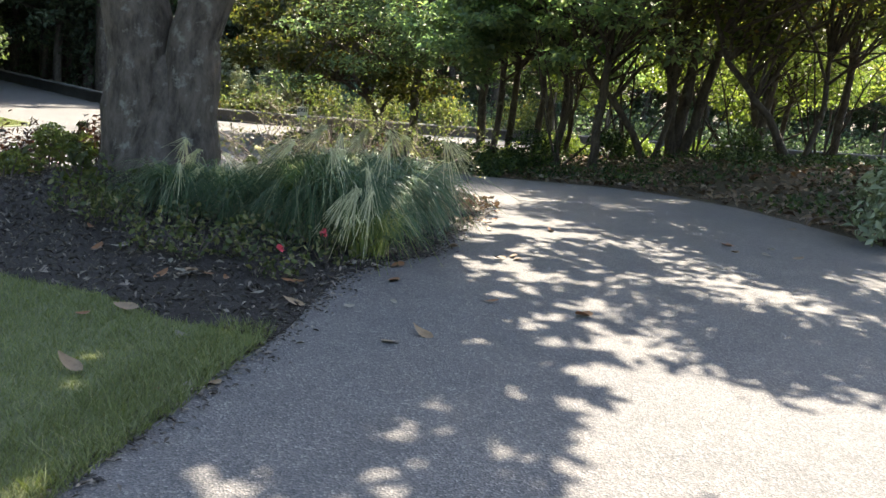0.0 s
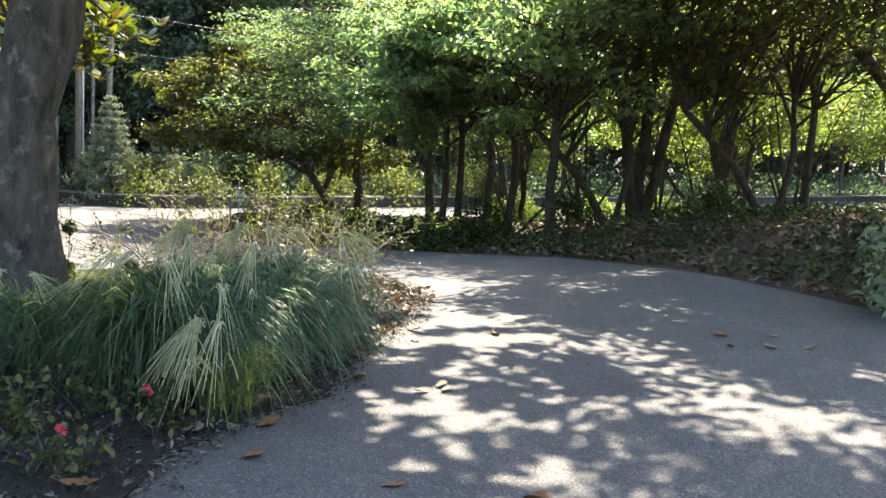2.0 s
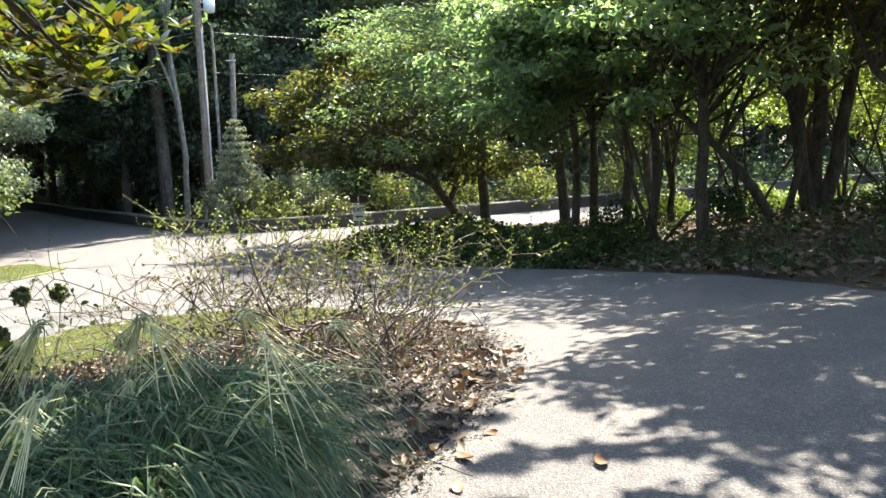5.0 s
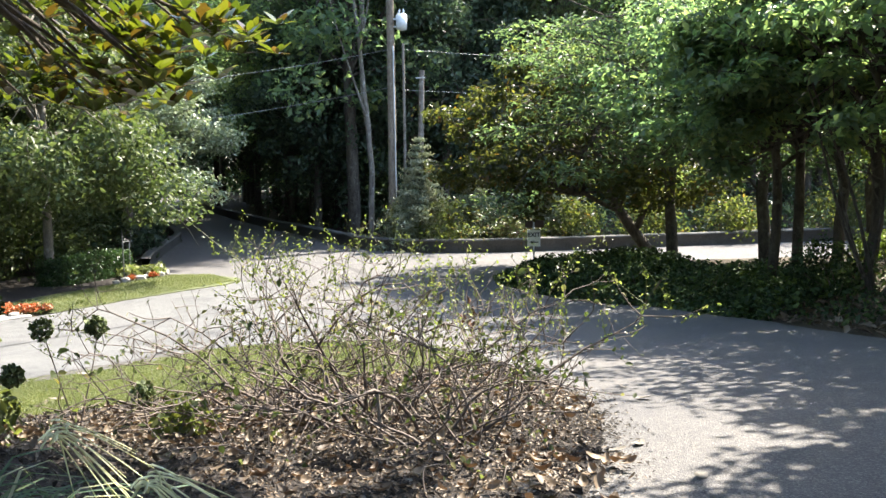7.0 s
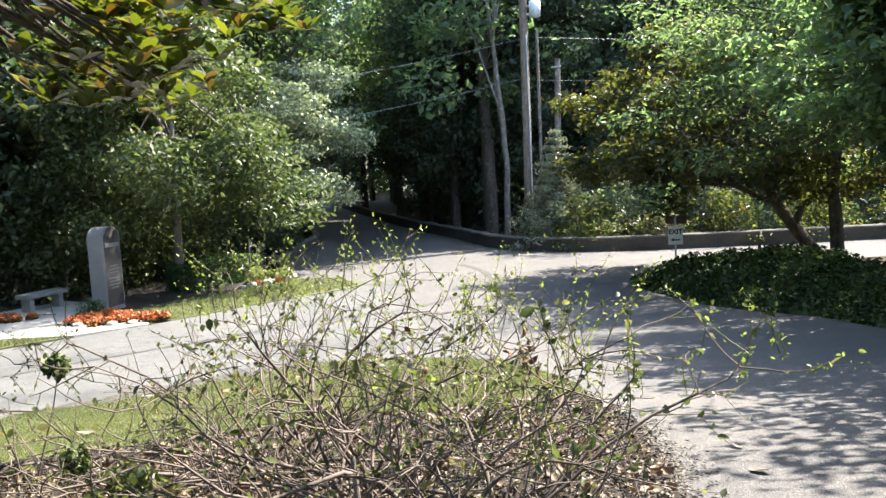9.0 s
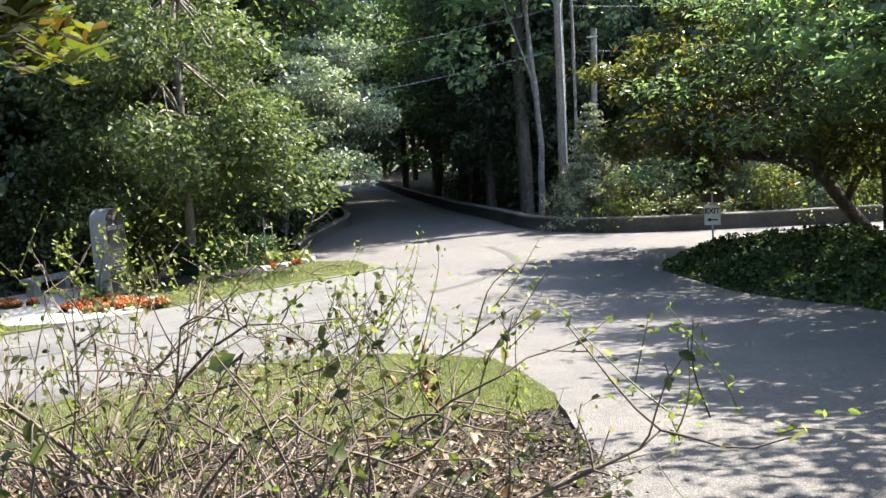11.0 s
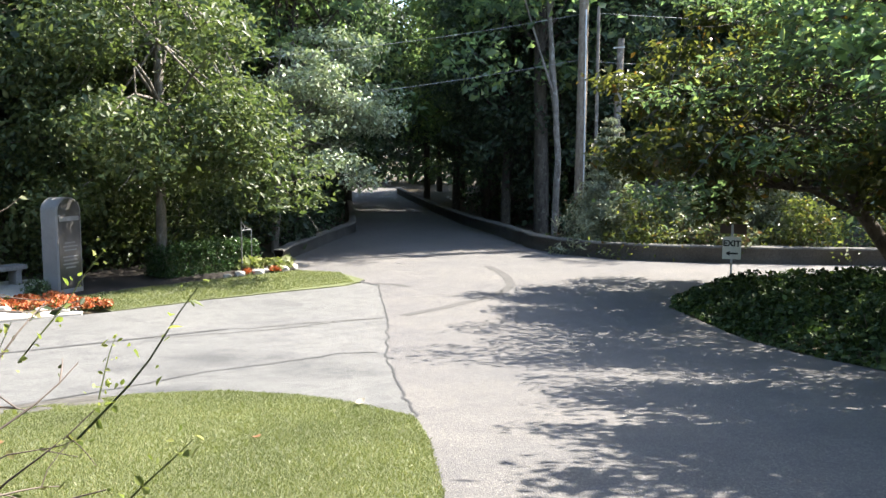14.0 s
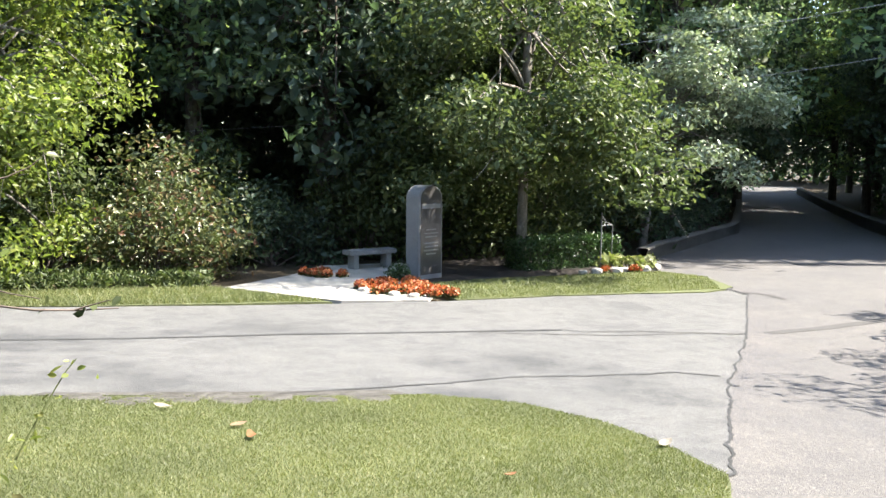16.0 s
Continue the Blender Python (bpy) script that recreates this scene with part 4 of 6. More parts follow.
# ---------------------------------------------------------------- the woods
def woods():
    r = np.random.default_rng(41)
    kinds = []
    for i in range(5):
        h = 13 + 1.8 * i
        s = [([(0, 0, -0.4), (0.1, 0, h * 0.3), (0.1 * i - 0.2, 0.2, h * 0.6), (0.2, 0.1, h * 0.95)], [0.26, 0.2, 0.14, 0.04])]
        leaf = (leaf_forest, leaf_forest, leaf_poplar, leaf_forest, leaf_hemlock)[i]
        kinds.append(broad_tree("forest_tree", r, pose(-30 - 4 * i, 10 + 5 * i, 0), s, (0, 0, h * 0.58), (3.6, 3.6, h * 0.46), 80, 1.15, 12500, 0.25, leaf, dark_bark, "tall dark forest tree in dense leaf", flat=0.7, low=-0.97, limb_r=0.06, sides=6))
    spots = []

    def belt(line, depth, gap, start=0.0):
        line = np.asarray(line, float)
        seg = np.r_[0, np.cumsum(np.hypot(*np.diff(line, axis=0).T))]
        for row in range(depth):
            s = start + gap * 0.5 * (row % 2)
            while s < seg[-1]:
                i = min(np.searchsorted(seg, s, "right") - 1, len(line) - 2)
                d = (line[i + 1] - line[i]) / (seg[i + 1] - seg[i])
                p = line[i] + d * (s - seg[i]) + np.array([-d[1], d[0]]) * row * 5.5 + r.normal(size=2) * 0.9
                spots.append(p)
                s += gap * (0.8 + 0.4 * r.random())
    belt([(-24.5, -20), (-23.5, 8), (-24, 20), (-24.5, 30), (-28, 38), (-40, 50), (-56, 66)], 3, 4.6)
    belt([(-48, 74), (-36, 62), (-24.5, 51), (-18.5, 45.5), (-13.5, 45.5), (-8, 52), (2, 58), (12, 63), (28, 72), (50, 84)], 3, 4.6)
    belt([(50, 44), (48, 20), (46, 0), (30, -24), (0, -30), (-30, -26)], 1, 8.0)
    for q in ((-23.2, 33.6), (-26.0, 37.5), (-29.4, 42.0), (-33.4, 46.5), (-38.5, 52.0), (-44.5, 58.0), (-20.0, 43.4), (-29.5, 52.7), (-41.0, 63.5), (-17.0, 41.8), (-16.2, 44.4), (-19.2, 45.2), (-22.6, 47.2), (-25.8, 49.6)):
        spots.append(np.array(q) + r.normal(size=2) * 0.3)
    for i, p in enumerate(spots):
        k = kinds[int(r.integers(5))]
        z = ground_at(p[0], p[1])
        sc = 0.85 + 0.35 * r.random()
        m = pose(p[0], p[1], z, 0, 0, r.random() * 360) @ Matrix.Scale(sc, 4)
        c = copy_thing(k, m)
        c.scale = (sc, sc, sc)
    for i, k in enumerate(kinds):
        x, y = ((-29, 24), (-27, 12), (-33, 33), (-14, 50), (2, 54))[i]
        k.matrix_basis = on(x, y)
    # end of the wooded road
    for x, y in ((-64, 80), (-60, 84), (-68, 76)):
        copy_thing(kinds[0], on(x, y))


woods()

# ---------------------------------------------------------------- undergrowth, litter and ground cover
def scatter(r, poly, n):
    """Even places inside an outline."""
    poly = np.asarray(poly)
    lo, hi = poly.min(0), poly.max(0)
    out = np.zeros((0, 2))
    while len(out) < n:
        p = lo + r.random((n * 2, 2)) * (hi - lo)
        out = np.concatenate([out, p[inside(p[:, 0], p[:, 1], poly)]])
    return out[:n]


def stuff(name, V, F, mat, label, category):
    return tagged(put(name, mesh_of(name, V, F, mat)), label, category, kind="stuff")


def undergrowth():
    r = np.random.default_rng(51)
    behind = [(-16, 40.5), (-13, 37.5), (-10.8, 36.4), (-8.4, 37.2), (-4, 39.6), (2, 43.4), (14, 50.2), (40, 66), (36, 76), (-10, 62), (-30, 62), (-32, 55)]
    west = [(-20.6, 2), (-20.6, 28), (-19.5, 31), (-25.5, 38.8), (-36, 49.5), (-48, 61), (-54, 58), (-40, 40), (-34, 24), (-32, 2)]
    for poly, n, name in ((behind, 26000, "bank_undergrowth"), (west, 26000, "woodland_undergrowth")):
        p = scatter(r, poly, n)
        hump = np.array([max(0.1, 0.75 + 1.1 * noise.noise(Vector((x * 0.45, y * 0.45, 0)))) for x, y in p])
        z = height(p[:, 0], p[:, 1]) + hump * 1.5 * r.random(n) ** 0.6
        V, F = leaves(r, np.c_[p, z], 0.24, 0.55, 0.6, 0.1)
        stuff(name, V, F, leaf_forest, "tangled dark green undergrowth between the trees", "undergrowth")
    # the depth of the woods, a dense mass of leaves behind the first trunks
    for line, n in (([(-36, -12), (-34, 6), (-35, 22), (-38, 36), (-50, 50), (-66, 66)], 46000), ([(-74, 72), (-66, 84), (-50, 88), (-30, 72), (-14, 62), (0, 70), (20, 80), (50, 94)], 46000), ([(58, 90), (56, 50), (54, 10), (36, -32), (0, -38), (-36, -34)], 30000)):
        line = np.asarray(line, float)
        seg = np.r_[0, np.cumsum(np.hypot(*np.diff(line, axis=0).T))]
        s = r.random(n) * seg[-1]
        q = np.stack([np.interp(s, seg, line[:, k]) for k in range(2)], 1) + r.normal(size=(n, 2)) * 1.6
        top = 15 + 4 * np.array([noise.noise(Vector((a * 0.12, 0, 0))) for a in s])
        V, F = leaves(r, np.c_[q, height(q[:, 0], q[:, 1]) + top * r.random(n)], 0.75, 0.6, 0.5, 0.1)
        stuff("deep_woods", V, F, leaf_forest, "dense dark foliage in the depth of the woods", "woods")
    # glossy ground cover along the island's front
    p = scatter(r, [(-4.9, 31.2), (-6.1, 30.3), (-6.4, 29.2), (-5.8, 27.7), (-3.4, 25.0), (-1.0, 23.0), (1.0, 19.4), (2.2, 20.4), (1.4, 23.6), (-0.8, 26.5), (-2.4, 30.5), (-3.2, 32.2)], 26000)
    d = edge_distance(p[:, 0], p[:, 1], ISLAND_FRONT)
    tall = 0.42 * np.clip(d / 0.5, 0.15, 1) * np.array([0.8 + 0.5 * noise.noise(Vector((x, y, 0)) * 1.3) for x, y in p])
    V, F = leaves(r, np.c_[p, height(p[:, 0], p[:, 1]) + tall * (0.35 + 0.65 * r.random(len(p)))], 0.085, 0.75, 0.9, 0.1)
    stuff("ground_cover", V, F, leaf_ivy, "glossy dark ground cover along the island's edge", "ground cover")
    # low green plants and dry leaves farther along the bank
    bank = [(1.0, 19.4), (2.75, 15.6), (3.95, 12.6), (5.0, 9.8), (6.2, 6.1), (8.5, 6.5), (12, 14), (13, 24), (4, 24), (1.6, 22.5)]
    p = scatter(r, bank, 9000)
    V, F = leaves(r, np.c_[p, height(p[:, 0], p[:, 1]) + 0.03 + 0.05 * r.random(len(p))], 0.13, 0.5, 1.6, 0.0)
    stuff("leaf_litter", V, F, leaf_dry, "brown fallen leaves covering the wooded bank", "leaf litter")
    p = scatter(r, bank, 15000)
    q = np.array([noise.noise(Vector((x, y, 5)) * 0.7) for x, y in p])
    p = p[q > -0.02]
    V, F = leaves(r, np.c_[p, height(p[:, 0], p[:, 1]) + 0.04 + 0.22 * r.random(len(p))], 0.08, 0.6, 0.8, 0.0)
    stuff("bank_weeds", V, F, leaf_ivy, "low dark green weeds on the bank", "weeds")
    for i in range(22):
        x, y = 2.5 + 15 * r.random(), 25.5 + 8 * r.random()
        if y > 0.45 * x + 31.5:
            continue
        q = 0.45 + 0.4 * r.random()
        if not inside(x, y, ISLAND)[0]:
            continue
        shrub("sunlit_shrub", r, on(x, y, r.random() * 360), (q * 1.3, q * 1.3, q * 0.8), 1500, 0.1, leaf_yellow, "bright yellow-green sunlit shrub behind the trunks", 12)
    for x, y, q in ((6.4, 25.6, 1.0), (9.0, 24.6, 0.9), (3.4, 26.5, 0.9), (8, 47.5, 1.5), (13, 50.5, 1.6), (18, 53, 1.5), (23.5, 56, 1.7), (4.5, 45.5, 1.4), (28.5, 59, 1.7), (33, 61, 1.6), (25, 19.5, 1.3), (19, 20.5, 1.2)):
        stems = [([(0, 0, -0.2), (0.1, 0, 1.4 * q), (0.2, 0.1, 2.6 * q), (0.1, 0.1, 4.2 * q)], [0.09, 0.075, 0.06, 0.02]), ([(0.02, 0, 0.5), (-0.3, 0.1, 1.6 * q), (-0.6, 0, 3 * q)], [0.06, 0.05, 0.02])]
        broad_tree("sunlit_tree", r, on(x, y, r.random() * 360), stems, (0, 0, 3.3 * q), (2.2 * q, 2.2 * q, 1.9 * q), 40, 0.7 * q, 6000, 0.13 * q, leaf_yellow, dark_bark, "yellow-green tree in full sun beyond the trunks", flat=0.5, up=0.8, low=-0.85, limb_r=0.03)
    for x, y, q in ((2.0, 20.6, 0.8), (3.6, 20.0, 0.7), (0.2, 22.6, 0.8), (-1.6, 24.8, 0.7), (6.2, 18.6, 0.8)):
        shrub("low_shrub", r, on(x, y), (q, q, q * 0.9), 1300, 0.08, leaf_ivy, "low dark shrub on the planted island", 10)
    shrub("pale_leaved_shrub", r, on(5.25, 10.0), (0.55, 0.75, 1.1), 1100, 0.12, leaf_pale, "pale-leaved shrub beside the driveway", 12)
    # thin bare branches among the trunks
    for x, y in ((4.0, 20.4), (6.0, 21.8), (7.2, 22.4), (2.4, 20.0), (8.6, 20.8)):
        t = thing("bare_sapling", on(x, y), "thin bare sapling with spreading dark twigs", "sapling")
        paths = []
        for k in range(5):
            end = np.array([r.normal() * 1.1, r.normal() * 0.6, 2.2 + r.random() * 1.8])
            pts, rad = limb(r, (r.normal() * 0.05, r.normal() * 0.05, -0.1), end, 0.035, 0.008, 7, 0.2)
            paths = [(pts, rad)]
            for j in (3, 4, 5):
                paths.append(limb(r, pts[j], pts[j] + r.normal(size=3) * (0.6, 0.4, 0.3) + (0, 0, 0.35), 0.012, 0.003, 4, 0.3))
            put("stem", mesh_of("sapling_stem", *tubes(paths, 5), dark_bark, True), t)


undergrowth()


# ---------------------------------------------------------------- lawns
def blades(r, p, z, tall, width):
    n = len(p)
    a = r.random(n) * 2 * math.pi
    side = np.c_[np.cos(a), np.sin(a), np.zeros(n)] * width
    h = tall * (0.55 + 0.75 * r.random((n, 1)))
    base = np.c_[p, z]
    tip = base + np.c_[r.normal(size=(n, 2)) * 0.6, np.ones(n)] * h
    V = np.stack([base - side, base + side, tip], 1).reshape(-1, 3)
    return V, np.arange(3 * n).reshape(-1, 3)


def lawns():
    r = np.random.default_rng(61)
    west = DRIVE_LEFT[12:] + LAWN_WEST[:7] + [(-5.9, 11.4)] + BED_BACK[:4][::-1]
    front = [(-0.83, 4.12)] + BED_BACK[::-1][:4] + [(-4.2, 1.5), (-1.15, 1.8)]
    far = [(-13.3, 26.8), (-15.0, 28.0), (-16.2, 27.6), (-16.3, 25.4), (-16.4, 22.8), (-16.3, 21.4), (-14.4, 20.85), (-14.0, 20.9), (-13.85, 23.0)]
    south = [(-14.5, 18.5), (-15.1, 15.0), (-15.6, 12.0), (-17.5, 12.0), (-17.3, 15.5), (-16.95, 17.0)]
    for poly, n, tall, width in ((west, 230000, 0.027, 0.0032), (front, 70000, 0.035, 0.0025), (far, 30000, 0.045, 0.006), (south, 22000, 0.08, 0.007)):
        p = scatter(r, poly, n)
        V, F = blades(r, p, height(p[:, 0], p[:, 1]) + 0.025, tall, width)
        stuff("lawn_grass", V, F, grass_lawn, "short mown green grass blades", "grass")
    # ragged grass along the drive's edge
    p = scatter(r, [(-0.78, 4.3), (-0.95, 3.1), (-1.12, 2.2), (-1.5, 2.2), (-1.3, 3.4), (-1.1, 4.3)], 3000)
    V, F = blades(r, p, height(p[:, 0], p[:, 1]) + 0.02, 0.07, 0.003)
    stuff("edge_grass", V, F, grass_lawn, "ragged grass fringe beside the asphalt", "grass")


lawns()


# ---------------------------------------------------------------- the planting bed
def clump_mesh(r, n, long):
    """Arching blades from one crown; each a narrow strip."""
    k = 6
    u = np.linspace(0, 1, k)[None, :]
    a = r.random(n) * 2 * math.pi
    L = long * (0.5 + 0.62 * r.random((n, 1)))
    s = 0.1 + 0.5 * r.random((n, 1))
    dip = 0.8 + 0.28 * r.random((n, 1))
    out = L * s * u ** 1.2
    z = np.maximum(0.01, L * (1.62 * u - 1.5 * dip * u ** 2))
    root = 0.14 * np.sqrt(r.random((n, 1)))
    a2 = a + r.normal(size=n) * 0.55
    veer = r.normal(size=(n, 1)) * 0.24 * L * u ** 2
    x = root * np.cos(a)[:, None] + out * np.cos(a2)[:, None] - veer * np.sin(a2)[:, None]
    y = root * np.sin(a)[:, None] + out * np.sin(a2)[:, None] + veer * np.cos(a2)[:, None]
    w = 0.0052 * (1 - 0.85 * u ** 2) * np.ones((n, 1))
    sx, sy = -np.sin(a2)[:, None] * w, np.cos(a2)[:, None] * w
    A = np.stack([x - sx, y - sy, z], -1)
    B = np.stack([x + sx, y + sy, z + 0.002], -1)
    V = np.stack([A, B], 2).reshape(-1, 3)
    base = np.arange(n)[:, None] * 2 * k
    F = np.concatenate([base + [2 * i, 2 * i + 1, 2 * i + 3, 2 * i + 2] for i in range(k - 1)])
    return V, F


def plume_mesh(r, count, long):
    """Stalks that end in drooping pale tassels."""
    sets = []
    for _ in range(count):
        a, L = r.random() * 2 * math.pi, long * (0.85 + 0.3 * r.random())
        o = np.array([math.cos(a), math.sin(a), 0])
        top = o * L * 0.42 + np.array([0, 0, L * 0.78])
        for j in range(16):
            b = o * (0.02 + 0.03 * r.random()) + r.normal(size=3) * 0.01
            end = top + o * (0.1 + 0.14 * r.random()) + r.normal(size=3) * 0.05 + np.array([0, 0, -0.1 - 0.28 * r.random()])
            u = np.linspace(0, 1, 7)[:, None]
            start = b if j < 2 else top + r.normal(size=3) * 0.02
            mid = top + (0, 0, 0.07)
            pts = (1 - u) ** 2 * start + 2 * u * (1 - u) * mid + u ** 2 * end
            sets.append(tubes([(pts, np.full(7, 0.0036) * np.linspace(1, 0.4, 7))], 3))
    return join(*sets)


def ornamental_grasses():
    r = np.random.default_rng(71)
    kinds = []
    for i in range(3):
        t = thing("ornamental_grass", on(0, 0), "dense dark green clump of arching ornamental grass", "ornamental grass", "grasses along the drive")
        put("blades", mesh_of("grass_blades", *clump_mesh(r, 1700, 1.14), grass_dark), t)
        put("plumes", mesh_of("grass_plumes", *plume_mesh(r, 2 + i, 0.95), plume_pale), t, "pale drooping seed plumes")
        kinds.append(t)
    spots = [(-0.82, 6.7), (-0.52, 7.15), (-0.38, 7.7), (-1.3, 6.8), (-0.98, 7.25), (-1.75, 6.95), (-1.4, 7.2), (-2.2, 6.95), (-0.72, 7.75), (-1.05, 6.75), (-1.95, 7.2)]
    for i, (x, y) in enumerate(spots):
        m = on(x, y, r.random() * 360)
        if i < 3:
            kinds[i].matrix_basis = m
        else:
            c = copy_thing(kinds[i % 3], m)
            c.scale = (1, 1, 1) if x > -1.2 else (0.8, 0.8, 0.66)
    t = thing("pale_grass_fountain", on(-0.55, 6.3), "drooping pale straw-green spray of grass at the bed's corner", "ornamental grass")
    put("blade_spray", mesh_of("fountain_blades", *clump_mesh(r, 150, 0.8), leaf_shoot), t, kind="stuff")
    put("plume_spray", mesh_of("fountain_plumes", *plume_mesh(r, 4, 0.62), plume_pale), t, "pale drooping tassels", kind="stuff")
    t = thing("grass_tuft", on(-2.75, 6.9), "small yellow-green tuft of grass in the mulch", "grass tuft")
    V, F = clump_mesh(r, 160, 0.4)
    put("blade_spray", mesh_of("tuft_blades", V, F, leaf_rose), t, kind="stuff")


ornamental_grasses()


def curled_leaf(r, long, curl, twist):
    """One dry magnolia leaf: a curled blade with a raised midrib."""
    nu, nv = 9, 5
    V = []
    for u in np.linspace(0, 1, nu):
        w = 0.24 * long * math.sin(math.pi * min(1, u * 0.97 + 0.03)) ** 0.75
        for v in np.linspace(-1, 1, nv):
            V.append(((u - 0.5) * long, v * w, 0.012 + curl * long * ((u - 0.5) ** 2) * 1.6 + curl * abs(v) ** 1.5 * w * 0.9 + twist * (u - 0.5) * v * w))
    k = np.array([(i, j) for i in range(nu - 1) for j in range(nv - 1)])
    F = np.stack([k[:, 0] * nv + k[:, 1], (k[:, 0] + 1) * nv + k[:, 1], (k[:, 0] + 1) * nv + k[:, 1] + 1, k[:, 0] * nv + k[:, 1] + 1], 1)
    return np.array(V), F


leaf_caught = rough_surface("caught_leaf", [(0.3, (0.09, 0.04, 0.018)), (0.7, (0.2, 0.1, 0.05))], 12, 60, 0.6, 0.003, 0.4)


def rose_bush(r, at, reach, tall, canes, label, leafy_top=1.0):
    t = thing("rose_bush", at, label, "bush")
    paths, tips, tops = [], [], []
    for i in range(canes):
        a = i * 2.4 + r.normal() * 0.2
        q = (0.5 + 0.65 * r.random()) * reach
        h = tall * (0.22 + 0.72 * r.random()) * (1.15 - 0.3 * q / reach)
        foot = np.array([r.normal() * 0.16, r.normal() * 0.16, -0.05])
        end = np.array([math.cos(a) * q, math.sin(a) * q, h])
        pts, rad = limb(r, foot, end, 0.006 + 0.013 * r.random() ** 2, 0.003, 9, 0.7, 0.1)
        paths.append((pts, rad))
        for j in range(3, 9):
            for _ in range(1 if j % 2 else 2):
                d = unit(r.normal(size=3) + unit(pts[j] - foot) * 0.7 + np.array([0, 0, 0.25]))
                e = pts[j] + d * (0.14 + 0.34 * r.random())
                tw = limb(r, pts[j], e, 0.0042, 0.0018, 5, 0.5)
                paths.append(tw)
                tips.append(tw[0][2:])
                if r.random() < 0.75:
                    e2 = tw[0][3] + unit(r.normal(size=3) + d * 0.6) * (0.08 + 0.16 * r.random())
                    tw2 = limb(r, tw[0][3], e2, 0.0027, 0.0012, 4, 0.4)
                    paths.append(tw2)
                    tips.append(tw2[0])
        if h > tall * 0.5 and end[1] > -0.6 * reach and r.random() < leafy_top:
            tops.append(end)
    put("cane_tangle", mesh_of("rose_canes", *tubes(paths, 4), twig_bark, True), t, kind="stuff")
    c = np.concatenate(tips)
    c = c[r.random(len(c)) < 0.6] + r.normal(size=(1, 3)) * 0.01
    put("leaves", mesh_of("rose_leaves", *oval_leaves(r, c, 0.036, 0.65, 0.4, 0.1), leaf_rose), t)
    shoots, leafy = [], []
    for e in tops:
        for _ in range(int(r.integers(4, 8))):
            b = e + r.normal(size=3) * (0.2, 0.2, 0.1)
            tip = b + np.array([r.normal() * 0.13, r.normal() * 0.13, 0.1 + 0.27 * r.random()])
            pts, rad = limb(r, b, tip, 0.003, 0.0012, 7, 0.25)
            shoots.append((pts, rad))
            k = np.repeat(pts, 3, axis=0)
            leafy.append(k + r.normal(size=k.shape) * 0.018)
    if not shoots:
        return t
    put("shoot_tangle", mesh_of("rose_shoots", *tubes(shoots, 4), leaf_rose, True), t, kind="stuff")
    put("shoot_leaves", mesh_of("rose_shoot_leaves", *oval_leaves(r, np.concatenate(leafy), 0.021, 0.6, 0.5, 0.0), leaf_shoot), t, "small bright yellow-green new leaves")
    return t


